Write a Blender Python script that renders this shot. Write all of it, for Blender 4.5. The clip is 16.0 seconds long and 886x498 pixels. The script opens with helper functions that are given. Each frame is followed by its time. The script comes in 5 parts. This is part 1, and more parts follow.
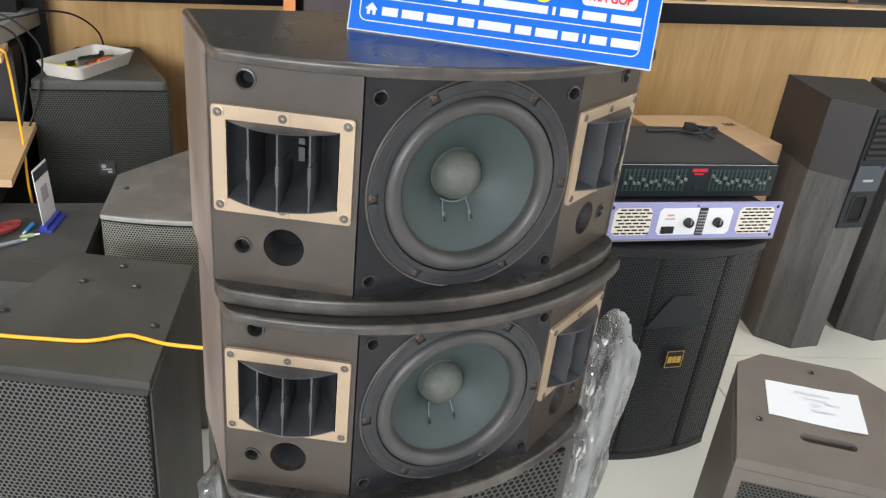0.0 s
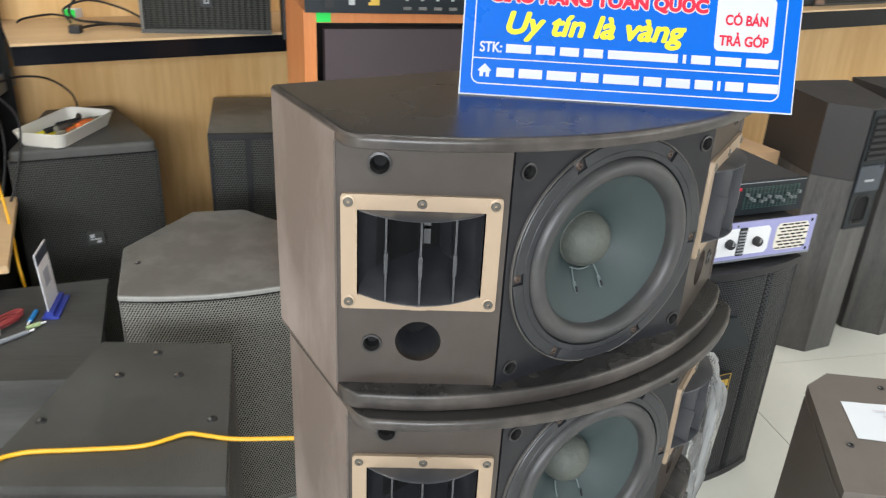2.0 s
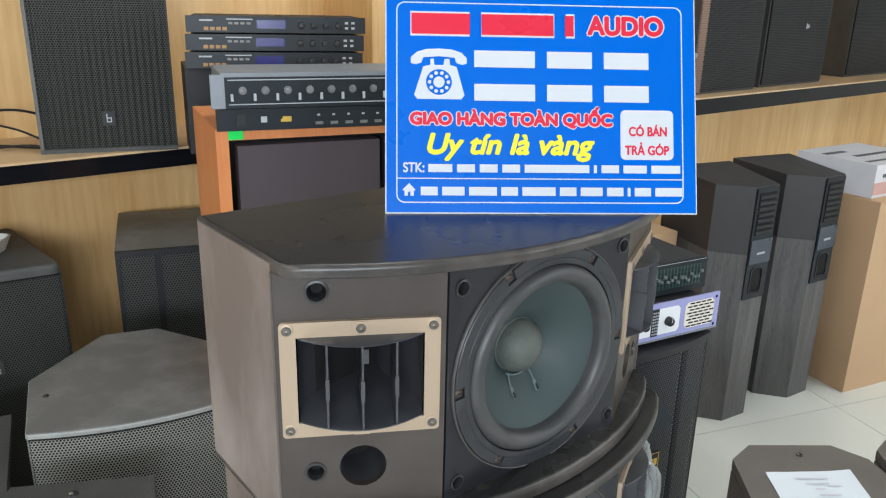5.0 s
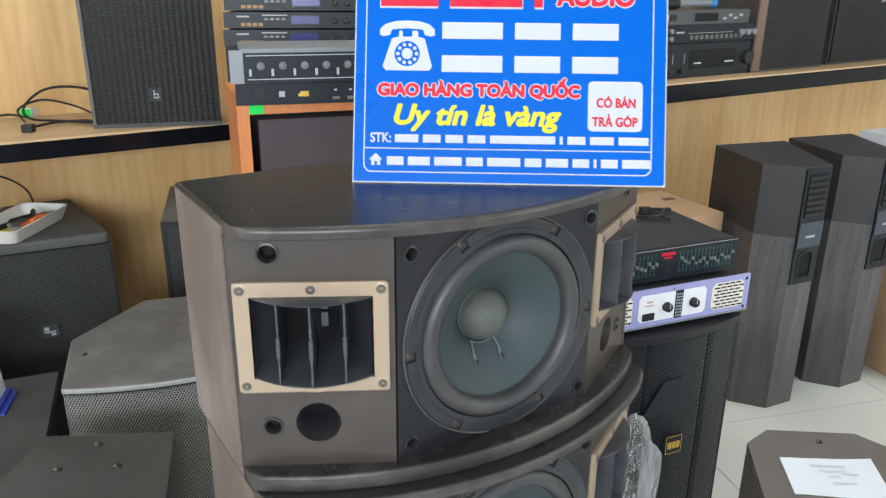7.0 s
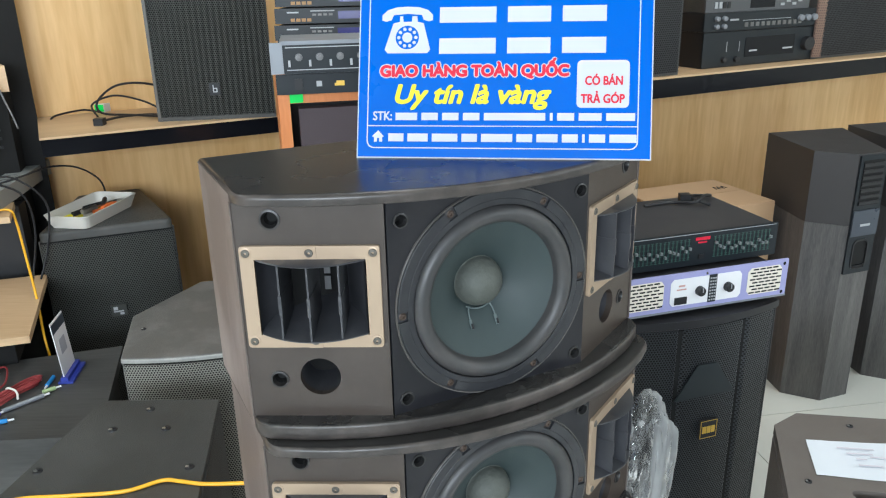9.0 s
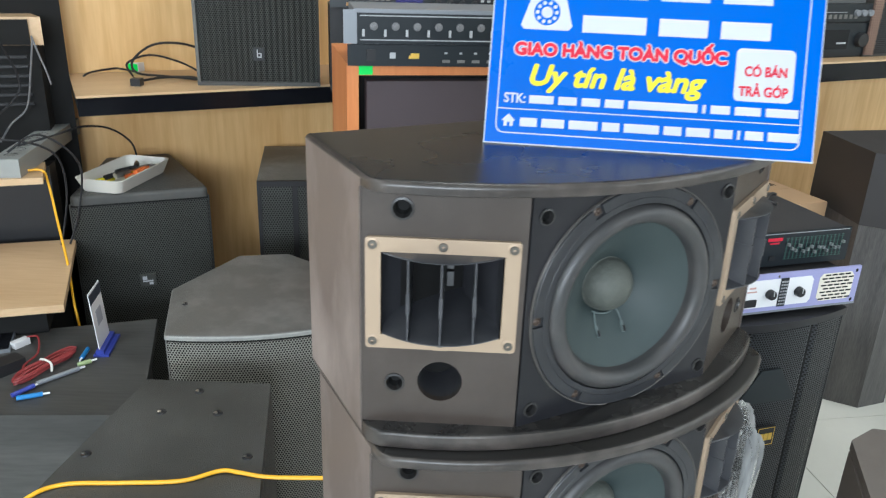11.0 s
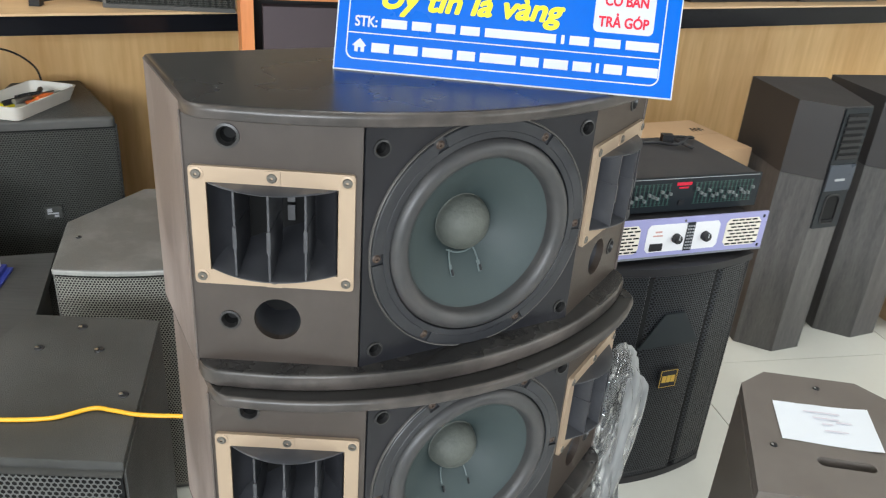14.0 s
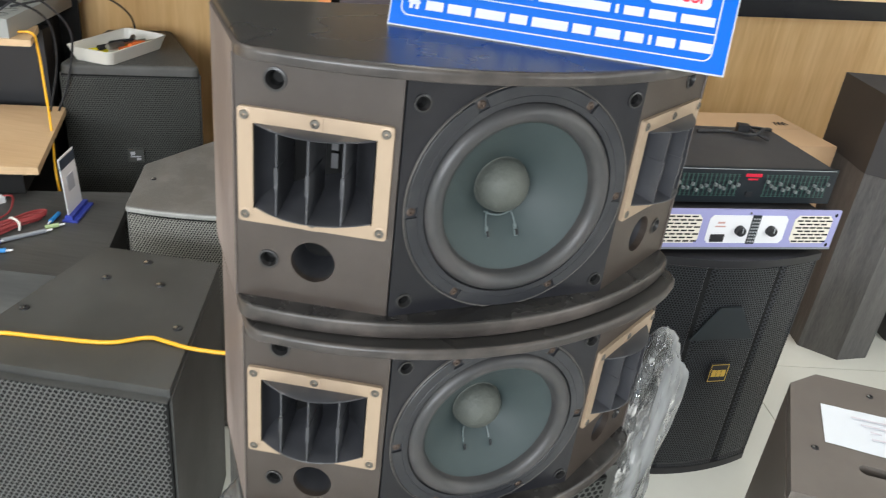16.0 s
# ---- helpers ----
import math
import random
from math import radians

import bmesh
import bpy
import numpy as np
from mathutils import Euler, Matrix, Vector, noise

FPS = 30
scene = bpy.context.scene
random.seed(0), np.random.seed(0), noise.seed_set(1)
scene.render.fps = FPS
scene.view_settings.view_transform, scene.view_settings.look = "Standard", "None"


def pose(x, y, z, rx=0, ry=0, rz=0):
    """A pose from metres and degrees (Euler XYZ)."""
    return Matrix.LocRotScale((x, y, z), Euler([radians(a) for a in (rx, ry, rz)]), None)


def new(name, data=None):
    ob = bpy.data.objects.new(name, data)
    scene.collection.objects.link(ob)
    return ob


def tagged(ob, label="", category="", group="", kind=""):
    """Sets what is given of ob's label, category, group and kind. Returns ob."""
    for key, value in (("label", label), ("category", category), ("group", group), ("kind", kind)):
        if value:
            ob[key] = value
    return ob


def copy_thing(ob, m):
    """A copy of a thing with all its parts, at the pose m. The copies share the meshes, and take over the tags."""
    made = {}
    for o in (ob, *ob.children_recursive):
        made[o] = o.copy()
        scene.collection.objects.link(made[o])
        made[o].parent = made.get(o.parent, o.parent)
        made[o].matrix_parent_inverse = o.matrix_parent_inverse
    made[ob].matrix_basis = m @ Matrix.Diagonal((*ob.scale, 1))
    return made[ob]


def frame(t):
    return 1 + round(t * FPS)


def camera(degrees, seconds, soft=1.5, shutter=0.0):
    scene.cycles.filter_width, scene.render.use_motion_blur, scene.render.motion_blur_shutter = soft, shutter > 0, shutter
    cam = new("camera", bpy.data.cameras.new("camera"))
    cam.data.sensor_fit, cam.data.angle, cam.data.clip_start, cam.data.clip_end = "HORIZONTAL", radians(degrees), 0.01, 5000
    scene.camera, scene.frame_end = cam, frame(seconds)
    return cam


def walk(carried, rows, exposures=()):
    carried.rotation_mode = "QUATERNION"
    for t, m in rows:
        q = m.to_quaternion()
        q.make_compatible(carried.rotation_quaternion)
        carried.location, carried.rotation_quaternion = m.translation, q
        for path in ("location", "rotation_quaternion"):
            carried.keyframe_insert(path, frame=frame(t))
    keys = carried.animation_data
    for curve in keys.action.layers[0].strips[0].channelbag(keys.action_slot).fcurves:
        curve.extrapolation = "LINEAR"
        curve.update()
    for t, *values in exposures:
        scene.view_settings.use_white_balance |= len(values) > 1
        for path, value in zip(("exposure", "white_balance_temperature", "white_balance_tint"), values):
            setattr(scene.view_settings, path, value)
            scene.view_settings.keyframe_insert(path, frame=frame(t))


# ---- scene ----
cam = camera(59.8, 16.0, soft=1.15, shutter=0.5)
METRES, EYE, TILT, LEAN, TURN = 1.36, 1.46, 0.0, 0.0, 0.0
ROWS = [
    (0.0, 0.0, 0.0, 0.0, 2.86, -26.62, -5.72),
    (0.5, -0.0014, 0.0165, 0.0042, 3.95, -26.39, -5.41),
    (1.0, -0.0213, 0.0199, 0.0051, 4.42, -26.16, -6.09),
    (1.5, -0.1012, 0.0472, 0.01, 2.76, -25.67, -5.26),
    (2.0, -0.1731, 0.0808, 0.0095, -3.42, -24.91, -2.73),
    (2.5, -0.2017, 0.0898, 0.0104, -7.83, -23.77, -2.77),
    (3.0, -0.2111, 0.0942, 0.0214, -9.15, -21.84, -3.59),
    (3.5, -0.2104, 0.0977, 0.024, -10.71, -20.45, -3.29),
    (6.0, -0.1787, 0.0752, 0.0402, -10.76, -17.63, -0.47),
    (6.5, -0.1594, 0.0885, 0.0167, -9.03, -18.39, -0.99),
    (7.0, -0.097, 0.0501, 0.0306, -5.44, -19.57, -0.49),
    (7.5, -0.0464, 0.0045, 0.0155, -2.59, -20.4, -0.37),
    (8.0, -0.0223, -0.0105, 0.0233, -0.4, -19.64, 1.39),
    (10.5, -0.0832, 0.0239, 0.0193, 0.53, -20.64, -0.28),
    (11.0, -0.1508, 0.0594, 0.0143, 0.31, -21.46, -1.93),
    (11.5, -0.1863, 0.0813, -0.0058, -2.08, -23.23, -2.5),
    (12.0, -0.1934, 0.0703, -0.0092, -4.33, -25.33, -2.62),
    (12.5, -0.1959, 0.0767, -0.0085, -4.6, -26.07, -1.88),
    (13.0, -0.1586, 0.0842, -0.005, -8.08, -26.12, -1.53),
    (13.5, -0.1082, 0.0714, 0.0054, -6.58, -25.58, -3.63),
    (14.0, -0.0518, 0.0834, 0.003, -1.86, -25.71, -4.08),
    (14.5, -0.0024, 0.086, 0.0099, 0.54, -26.16, -4.33),
    (15.0, 0.0091, 0.0959, 0.007, 1.86, -26.41, -4.25),
    (15.5, 0.0043, 0.089, 0.0005, 3.16, -27.17, -4.98),
    (16.0, -0.0159, 0.0666, -0.0042, 5.47, -27.94, -6.15),
]
walk(cam, [(t, pose(0, 0, EYE, TILT, LEAN, TURN) @ pose(METRES * x, METRES * y, METRES * z, 90 + pitch, roll, yaw)) for t, x, y, z, yaw, pitch, roll in ROWS],
     exposures=((0.0, 0.04, 6400, 9), (2.0, 0.01, 6320, 7), (3.0, -0.08, 6150, 6), (3.5, -0.15, 6150, 6), (6.0, -0.26, 5850, 4), (7.0, -0.15, 6000, 5), (8.0, -0.10, 5930, 4), (10.5, -0.13, 5780, 3), (12.0, 0.03, 6050, 5), (13.0, -0.00, 6200, 6), (14.5, 0.02, 6200, 6), (16.0, 0.06, 6280, 7)))

# ---- light ----
world = bpy.data.worlds.new("world")
scene.world = world
world.use_nodes = True
_sky = world.node_tree.nodes.new("ShaderNodeTexSky")
_sky.sky_type, _sky.sun_disc = "NISHITA", False
_sky.sun_elevation, _sky.sun_rotation = radians(50), radians(150)
world.node_tree.links.new(_sky.outputs[0], world.node_tree.nodes["Background"].inputs[0])
world.node_tree.nodes["Background"].inputs[1].default_value = 0.1


def lamp(name, m, sx, sy, power, colour):
    data = bpy.data.lights.new(name, "AREA")
    data.shape, data.size, data.size_y, data.energy, data.color = "RECTANGLE", sx, sy, power, colour
    ob = new(name, data)
    ob.matrix_world = m
    return ob


ROOM = pose(-0.85, 2.46, 0, 0, 0, 27)       # u along the shelf's front edge, v towards the wall
# light of the open shop front behind the camera, out of view
lamp("unseen_front_light", ROOM @ pose(-2.9, -5.25, 1.85, 90, 0, 0), 3.4, 1.1, 238, (0.955, 0.965, 1.0))
# fill lamp in a second, made-up opening, added to brighten the right-hand wall
lamp("unseen_front_light", ROOM @ pose(3.4, -5.25, 1.85, 90, 0, 0), 3.6, 1.1, 68, (1.0, 0.975, 0.94))
# ceiling lamps out of view, added to lift the walls, tops and right side
for _u, _v, _w in ((-1.7, -1.2, 19), (0.3, -1.2, 14), (1.8, -0.7, 16), (3.0, -3.3, 26), (4.4, -3.3, 26)):
    lamp("unseen_ceiling_light", ROOM @ pose(_u, _v, 2.93), 0.16, 1.25, _w, (1.0, 0.97, 0.93))

# ---- materials ----


def surface(name, col, rough=0.6, metal=0.0, var=0.2, scale=6.0, grain=350.0, bump=0.15, dust=None, dust_amount=0.5,
            dust_scale=9.0, spec=0.5, stretch=(1, 1, 1), coat=0.0):
    """A plain surface with two scales of variation, fine relief and, if given, patches of dust."""
    m = bpy.data.materials.new(name)
    m.use_nodes = True
    n, l = m.node_tree.nodes, m.node_tree.links
    b = n["Principled BSDF"]
    tc = n.new("ShaderNodeTexCoord")
    mp = n.new("ShaderNodeMapping")
    mp.inputs["Scale"].default_value = stretch
    l.new(tc.outputs["Object"], mp.inputs[0])
    big = n.new("ShaderNodeTexNoise")
    big.inputs["Scale"].default_value, big.inputs["Detail"].default_value = scale, 5
    l.new(mp.outputs[0], big.inputs[0])
    fine = n.new("ShaderNodeTexNoise")
    fine.inputs["Scale"].default_value, fine.inputs["Detail"].default_value = grain, 2
    l.new(mp.outputs[0], fine.inputs[0])
    mix = n.new("ShaderNodeMix")
    mix.data_type = "RGBA"
    mix.inputs[6].default_value = (*[c * (1 - var) for c in col], 1)
    mix.inputs[7].default_value = (*[min(1, c * (1 + var)) for c in col], 1)
    add = n.new("ShaderNodeMath")
    add.operation = "MULTIPLY_ADD"
    add.inputs[1].default_value, add.inputs[2].default_value = 0.35, 0.0
    l.new(fine.outputs[0], add.inputs[0])
    add2 = n.new("ShaderNodeMath")
    add2.operation = "MULTIPLY_ADD"
    add2.inputs[1].default_value = 0.65
    l.new(big.outputs[0], add2.inputs[0])
    l.new(add.outputs[0], add2.inputs[2])
    l.new(add2.outputs[0], mix.inputs[0])
    out = mix.outputs[2]
    if dust:
        dn = n.new("ShaderNodeTexNoise")
        dn.inputs["Scale"].default_value, dn.inputs["Detail"].default_value = dust_scale, 6
        dn.inputs["Roughness"].default_value = 0.62
        l.new(mp.outputs[0], dn.inputs[0])
        ramp = n.new("ShaderNodeMapRange")
        ramp.inputs[1].default_value, ramp.inputs[2].default_value = 0.43, 0.68
        ramp.inputs[3].default_value, ramp.inputs[4].default_value = 0.0, dust_amount
        l.new(dn.outputs[0], ramp.inputs[0])
        dm = n.new("ShaderNodeMix")
        dm.data_type = "RGBA"
        dm.inputs[7].default_value = (*dust, 1)
        l.new(ramp.outputs[0], dm.inputs[0])
        l.new(out, dm.inputs[6])
        out = dm.outputs[2]
    l.new(out, b.inputs["Base Color"])
    rr = n.new("ShaderNodeMapRange")
    rr.inputs[3].default_value, rr.inputs[4].default_value = max(0.02, rough - 0.1), min(1, rough + 0.1)
    l.new(big.outputs[0], rr.inputs[0])
    l.new(rr.outputs[0], b.inputs["Roughness"])
    b.inputs["Metallic"].default_value = metal
    b.inputs["Specular IOR Level"].default_value = spec
    b.inputs["Coat Weight"].default_value = coat
    if bump:
        bp = n.new("ShaderNodeBump")
        bp.inputs["Strength"].default_value, bp.inputs["Distance"].default_value = bump, 0.002
        l.new(fine.outputs[0], bp.inputs["Height"])
        l.new(bp.outputs[0], b.inputs["Normal"])
    return m


def wood(name, light, dark, rough=0.45, scale=1.0, axis=2, figure=6.0, contrast=1.0):
    """Long-grained wood or wood print; axis is the way of the grain."""
    m = bpy.data.materials.new(name)
    m.use_nodes = True
    n, l = m.node_tree.nodes, m.node_tree.links
    b = n["Principled BSDF"]
    tc = n.new("ShaderNodeTexCoord")
    mp = n.new("ShaderNodeMapping")
    s = [figure * scale] * 3
    s[axis] = figure * scale * 0.09
    mp.inputs["Scale"].default_value = s
    l.new(tc.outputs["Object"], mp.inputs[0])
    a = n.new("ShaderNodeTexNoise")
    a.inputs["Scale"].default_value, a.inputs["Detail"].default_value, a.inputs["Distortion"].default_value = 1.0, 4, 0.8
    l.new(mp.outputs[0], a.inputs[0])
    g = n.new("ShaderNodeTexNoise")
    g.inputs["Scale"].default_value, g.inputs["Detail"].default_value = 14.0, 3
    l.new(mp.outputs[0], g.inputs[0])
    mm = n.new("ShaderNodeMath")
    mm.operation = "MULTIPLY_ADD"
    mm.inputs[1].default_value = 0.45
    l.new(g.outputs[0], mm.inputs[0])
    hh = n.new("ShaderNodeMath")
    hh.operation = "MULTIPLY"
    hh.inputs[1].default_value = 0.6
    l.new(a.outputs[0], hh.inputs[0])
    l.new(hh.outputs[0], mm.inputs[2])
    r = n.new("ShaderNodeMapRange")
    r.inputs[1].default_value, r.inputs[2].default_value = 0.52 - 0.2 / contrast, 0.52 + 0.2 / contrast
    l.new(mm.outputs[0], r.inputs[0])
    mix = n.new("ShaderNodeMix")
    mix.data_type = "RGBA"
    mix.inputs[6].default_value, mix.inputs[7].default_value = (*dark, 1), (*light, 1)
    l.new(r.outputs[0], mix.inputs[0])
    l.new(mix.outputs[2], b.inputs["Base Color"])
    b.inputs["Roughness"].default_value = rough
    bp = n.new("ShaderNodeBump")
    bp.inputs["Strength"].default_value, bp.inputs["Distance"].default_value = 0.12, 0.001
    l.new(mm.outputs[0], bp.inputs["Height"])
    l.new(bp.outputs[0], b.inputs["Normal"])
    return m


M = {}
M["baffle"] = surface("baffle_paint", (0.0430, 0.0322, 0.0258), 0.40, var=0.14, scale=4, grain=900, bump=0.08, dust=(0.13, 0.11, 0.097), dust_amount=0.26, dust_scale=6)
M["centre"] = surface("centre_baffle_paint", (0.0105, 0.0107, 0.0138), 0.38, var=0.18, scale=5, grain=900, bump=0.08, dust=(0.06, 0.056, 0.060), dust_amount=0.2, dust_scale=7, spec=0.38)
M["edge"] = surface("highlight_edge_paint", (0.085, 0.078, 0.072), 0.34, var=0.25, scale=14, grain=900, bump=0.05)
M["cabinet"] = surface("cabinet_paint", (0.165, 0.131, 0.117), 0.45, var=0.22, scale=4, grain=700, bump=0.06, dust=(0.37, 0.31, 0.285), dust_amount=0.7, dust_scale=7, stretch=(1, 1, 0.45))
M["socketring"] = surface("socket_rubber", (0.026, 0.025, 0.025), 0.35, var=0.3, scale=30, bump=0.0)
M["rust"] = surface("rusty_screw", (0.075, 0.052, 0.040), 0.5, 0.3, var=0.4, scale=60, bump=0.1)
M["mauve"] = surface("worn_side_paint", (0.075, 0.064, 0.067), 0.5, var=0.2, scale=6, grain=500, bump=0.2)
M["wornhighlight"] = surface("worn_highlight_edge", (0.115, 0.095, 0.085), 0.4, var=0.5, scale=40, bump=0.0)
M["top"] = surface("cabinet_top_paint", (0.024, 0.0225, 0.0215), 0.29, var=0.10, scale=4, grain=30, bump=0.0, spec=0.32)
M["lip"] = surface("cabinet_lip_paint", (0.020, 0.019, 0.019), 0.26, var=0.25, scale=9, grain=300, bump=0.0, dust=(0.12, 0.11, 0.10), dust_amount=0.3, dust_scale=14)
# rim: some wear, and the light on steep faces put into its colour
M["rim"] = surface("lit_worn_rim_paint", (0.036, 0.031, 0.0285), 0.33, var=0.3, scale=10, grain=300, bump=0.0, dust=(0.22, 0.185, 0.165), dust_amount=0.28, dust_scale=14)
M["gold"] = surface("champagne_metal", (0.40, 0.303, 0.214), 0.45, 0.3, var=0.06, grain=1200, bump=0.03)
M["horn"] = surface("horn_plastic", (0.044, 0.045, 0.051), 0.38, var=0.15, grain=800, bump=0.05, dust=(0.11, 0.11, 0.12), dust_amount=0.22, dust_scale=22)
M["frontgrille"] = surface("satin_grille_steel", (0.105, 0.106, 0.104), 0.38, 0.1, var=0.15, bump=0.0)
M["blackgrille"] = surface("matt_black_grille", (0.020, 0.021, 0.025), 0.45, 0.1, var=0.15, bump=0.0)
M["darkgrille"] = surface("black_grille_steel", (0.040, 0.043, 0.048), 0.36, 0.2, var=0.15, bump=0.0)
# near black: shade of hollows put into the colour; dark furniture uses it too
M["dark"] = surface("dark_hollow", (0.011, 0.011, 0.011), 0.85, var=0.1, bump=0, spec=0.3)
M["frame"] = surface("driver_frame", (0.019, 0.020, 0.024), 0.36, var=0.2, grain=900, bump=0.08, dust=(0.10, 0.10, 0.10), dust_amount=0.2, dust_scale=14)
M["rubber"] = surface("rubber_surround", (0.040, 0.0405, 0.042), 0.42, var=0.15, grain=900, bump=0.05, dust=(0.11, 0.095, 0.09), dust_amount=0.35, dust_scale=10)
M["cone"] = surface("paper_cone", (0.034, 0.049, 0.050), 0.6, var=0.12, scale=12, grain=900, bump=0.12)
M["cap"] = surface("cloth_cap", (0.082, 0.089, 0.078), 0.6, var=0.25, scale=45, grain=150, bump=0.6)
M["screw"] = surface("screw_steel", (0.13, 0.12, 0.105), 0.38, 0.6, var=0.25, bump=0.0)
M["steel"] = surface("bright_steel", (0.62, 0.62, 0.62), 0.3, 1.0, var=0.1, bump=0.02)
M["glue"] = surface("grey_glue", (0.12, 0.15, 0.15), 0.35, var=0.15, bump=0.05)
M["vinyl"] = surface("black_texture_paint", (0.050, 0.050, 0.047), 0.5, var=0.15, scale=5, grain=520, bump=0.55, dust=(0.14, 0.14, 0.135), dust_amount=0.30, dust_scale=3.5)
M["greyvinyl"] = surface("dusty_texture_paint", (0.130, 0.128, 0.122), 0.42, var=0.22, scale=5, grain=420, bump=0.3, dust=(0.36, 0.355, 0.345), dust_amount=0.26, dust_scale=12)
M["grille"] = surface("grille_steel", (0.050, 0.052, 0.047), 0.4, 0.0, var=0.15, bump=0.0)
M["greygrille"] = surface("worn_grille_steel", (0.28, 0.273, 0.245), 0.38, 0.1, var=0.3, scale=12, bump=0.0)
M["midgrille"] = surface("dusty_grille_steel", (0.11, 0.107, 0.10), 0.42, 0.1, var=0.2, scale=12, bump=0.0)
M["brown"] = surface("brown_grey_paint", (0.128, 0.109, 0.095), 0.55, var=0.12, scale=6, grain=600, bump=0.3, dust=(0.2, 0.18, 0.16), dust_amount=0.3, dust_scale=6)
M["lilac"] = surface("lilac_paint", (0.33, 0.33, 0.58), 0.4, var=0.05, bump=0.02)
M["white"] = surface("white_paint", (0.78, 0.78, 0.80), 0.45, var=0.04, bump=0.02)
M["paper"] = surface("paper_sheet", (0.72, 0.75, 0.80), 0.8, var=0.03, scale=20, bump=0.1)
M["ink"] = surface("faint_ink", (0.64, 0.60, 0.66), 0.8, var=0.1, bump=0)
M["blue"] = surface("sign_blue", (0.0, 0.106, 0.54), 0.3, var=0.02, bump=0.0, spec=0.2)
M["signwhite"] = surface("sign_white", (0.54, 0.56, 0.60), 0.3, var=0.02, bump=0.0, spec=0.3)
M["red"] = surface("sign_red", (0.60, 0.015, 0.045), 0.3, var=0.02, bump=0.0, spec=0.3)
M["yellow"] = surface("sign_yellow", (0.75, 0.66, 0.03), 0.3, var=0.02, bump=0.0, spec=0.3)
M["cable"] = surface("yellow_cable", (0.85, 0.44, 0.01), 0.45, var=0.08, bump=0.02)
M["black"] = surface("black_plastic", (0.019, 0.019, 0.021), 0.45, var=0.2, bump=0.04, spec=0.35)
M["gloss"] = surface("gloss_black_laminate", (0.007, 0.0075, 0.010), 0.12, var=0.2, bump=0.0, spec=0.2)
M["faceplate"] = surface("faceplate_black", (0.013, 0.017, 0.021), 0.4, var=0.15, bump=0.03, spec=0.3)
M["slider"] = surface("slider_green_black", (0.030, 0.078, 0.064), 0.4, bump=0)
M["mark"] = surface("pale_print", (0.38, 0.39, 0.41), 0.5, var=0.05, bump=0)
M["badge"] = surface("gold_badge", (0.75, 0.50, 0.10), 0.3, 0.6, var=0.1, bump=0)
M["silver"] = surface("silver_paint", (0.22, 0.235, 0.26), 0.4, 0.2, var=0.06, bump=0.02)
M["display"] = surface("blue_display", (0.02, 0.02, 0.14), 0.2, var=0.1, bump=0)
M["orange"] = wood("cherry_laminate", (0.72, 0.28, 0.10), (0.60, 0.205, 0.065), 0.4, figure=14)
M["ash"] = wood("black_ash_veneer", (0.130, 0.123, 0.119), (0.054, 0.052, 0.052), 0.5, figure=26, contrast=1.1)
M["wall"] = wood("yellow_wood_panel", (0.80, 0.535, 0.25), (0.60, 0.345, 0.125), 0.36, figure=4.0, contrast=1.15)
M["shelf"] = wood("pale_wood_shelf", (0.66, 0.47, 0.28), (0.53, 0.35, 0.19), 0.4, axis=0, figure=9)
M["desk"] = wood("black_wood_desk", (0.085, 0.084, 0.080), (0.040, 0.040, 0.039), 0.5, axis=0, figure=9)
M["card"] = surface("cardboard", (0.50, 0.325, 0.185), 0.75, var=0.1, scale=4, grain=250, bump=0.15)
M["fabric"] = surface("grille_cloth", (0.082, 0.064, 0.072), 0.85, var=0.12, grain=1500, bump=0.3)
M["tile"] = surface("porcelain_tile", (0.66, 0.66, 0.61), 0.12, var=0.05, scale=2, grain=40, bump=0.0)
M["grout"] = surface("grout", (0.36, 0.36, 0.33), 0.8, var=0.1, bump=0.1)
M["plaster"] = surface("painted_plaster", (0.72, 0.72, 0.68), 0.8, var=0.04, scale=2, bump=0.1)
# dark only to keep bright wood out of the speaker tops' reflections
M["upper"] = surface("dark_reflected_wall", (0.075, 0.072, 0.068), 0.7, var=0.1, scale=2, bump=0.1)
M["amber"] = surface("amber_key", (0.30, 0.15, 0.03), 0.4, bump=0)
M["oldplastic"] = surface("grey_plastic", (0.30, 0.31, 0.30), 0.45, var=0.15, bump=0.03)
M["tray"] = surface("white_tray", (0.74, 0.72, 0.66), 0.4, var=0.08, bump=0.03)
M["redcable"] = surface("red_wire", (0.25, 0.030, 0.032), 0.45, var=0.1, bump=0)
M["orangeplastic"] = surface("orange_plastic", (0.85, 0.20, 0.05), 0.4, bump=0)
M["green"] = surface("green_sticker", (0.03, 0.75, 0.10), 0.5, var=0.03, bump=0)
M["pinkbed"] = surface("dark_copper_paint", (0.085, 0.052, 0.042), 0.45, 0.3, var=0.15, bump=0)
M["greenpen"] = surface("pale_green_plastic", (0.35, 0.45, 0.22), 0.4, bump=0)
M["receiver"] = surface("dark_grey_plastic", (0.070, 0.072, 0.078), 0.4, var=0.15, bump=0.03)
M["scuff"] = surface("scuffed_rim_paint", (0.30, 0.297, 0.28), 0.36, var=0.5, scale=22, grain=300, bump=0.1)
M["headpaint"] = surface("matt_head_paint", (0.040, 0.037, 0.037), 0.5, var=0.15, scale=5, grain=500, bump=0.1)
M["casesteel"] = surface("black_case_steel", (0.036, 0.036, 0.039), 0.42, var=0.15, scale=6, grain=500, bump=0.08)
M["greycard"] = surface("pale_grey_print", (0.40, 0.41, 0.46), 0.5, var=0.05, bump=0)
M["cyan"] = surface("blue_plastic", (0.03, 0.22, 0.55), 0.35, bump=0)
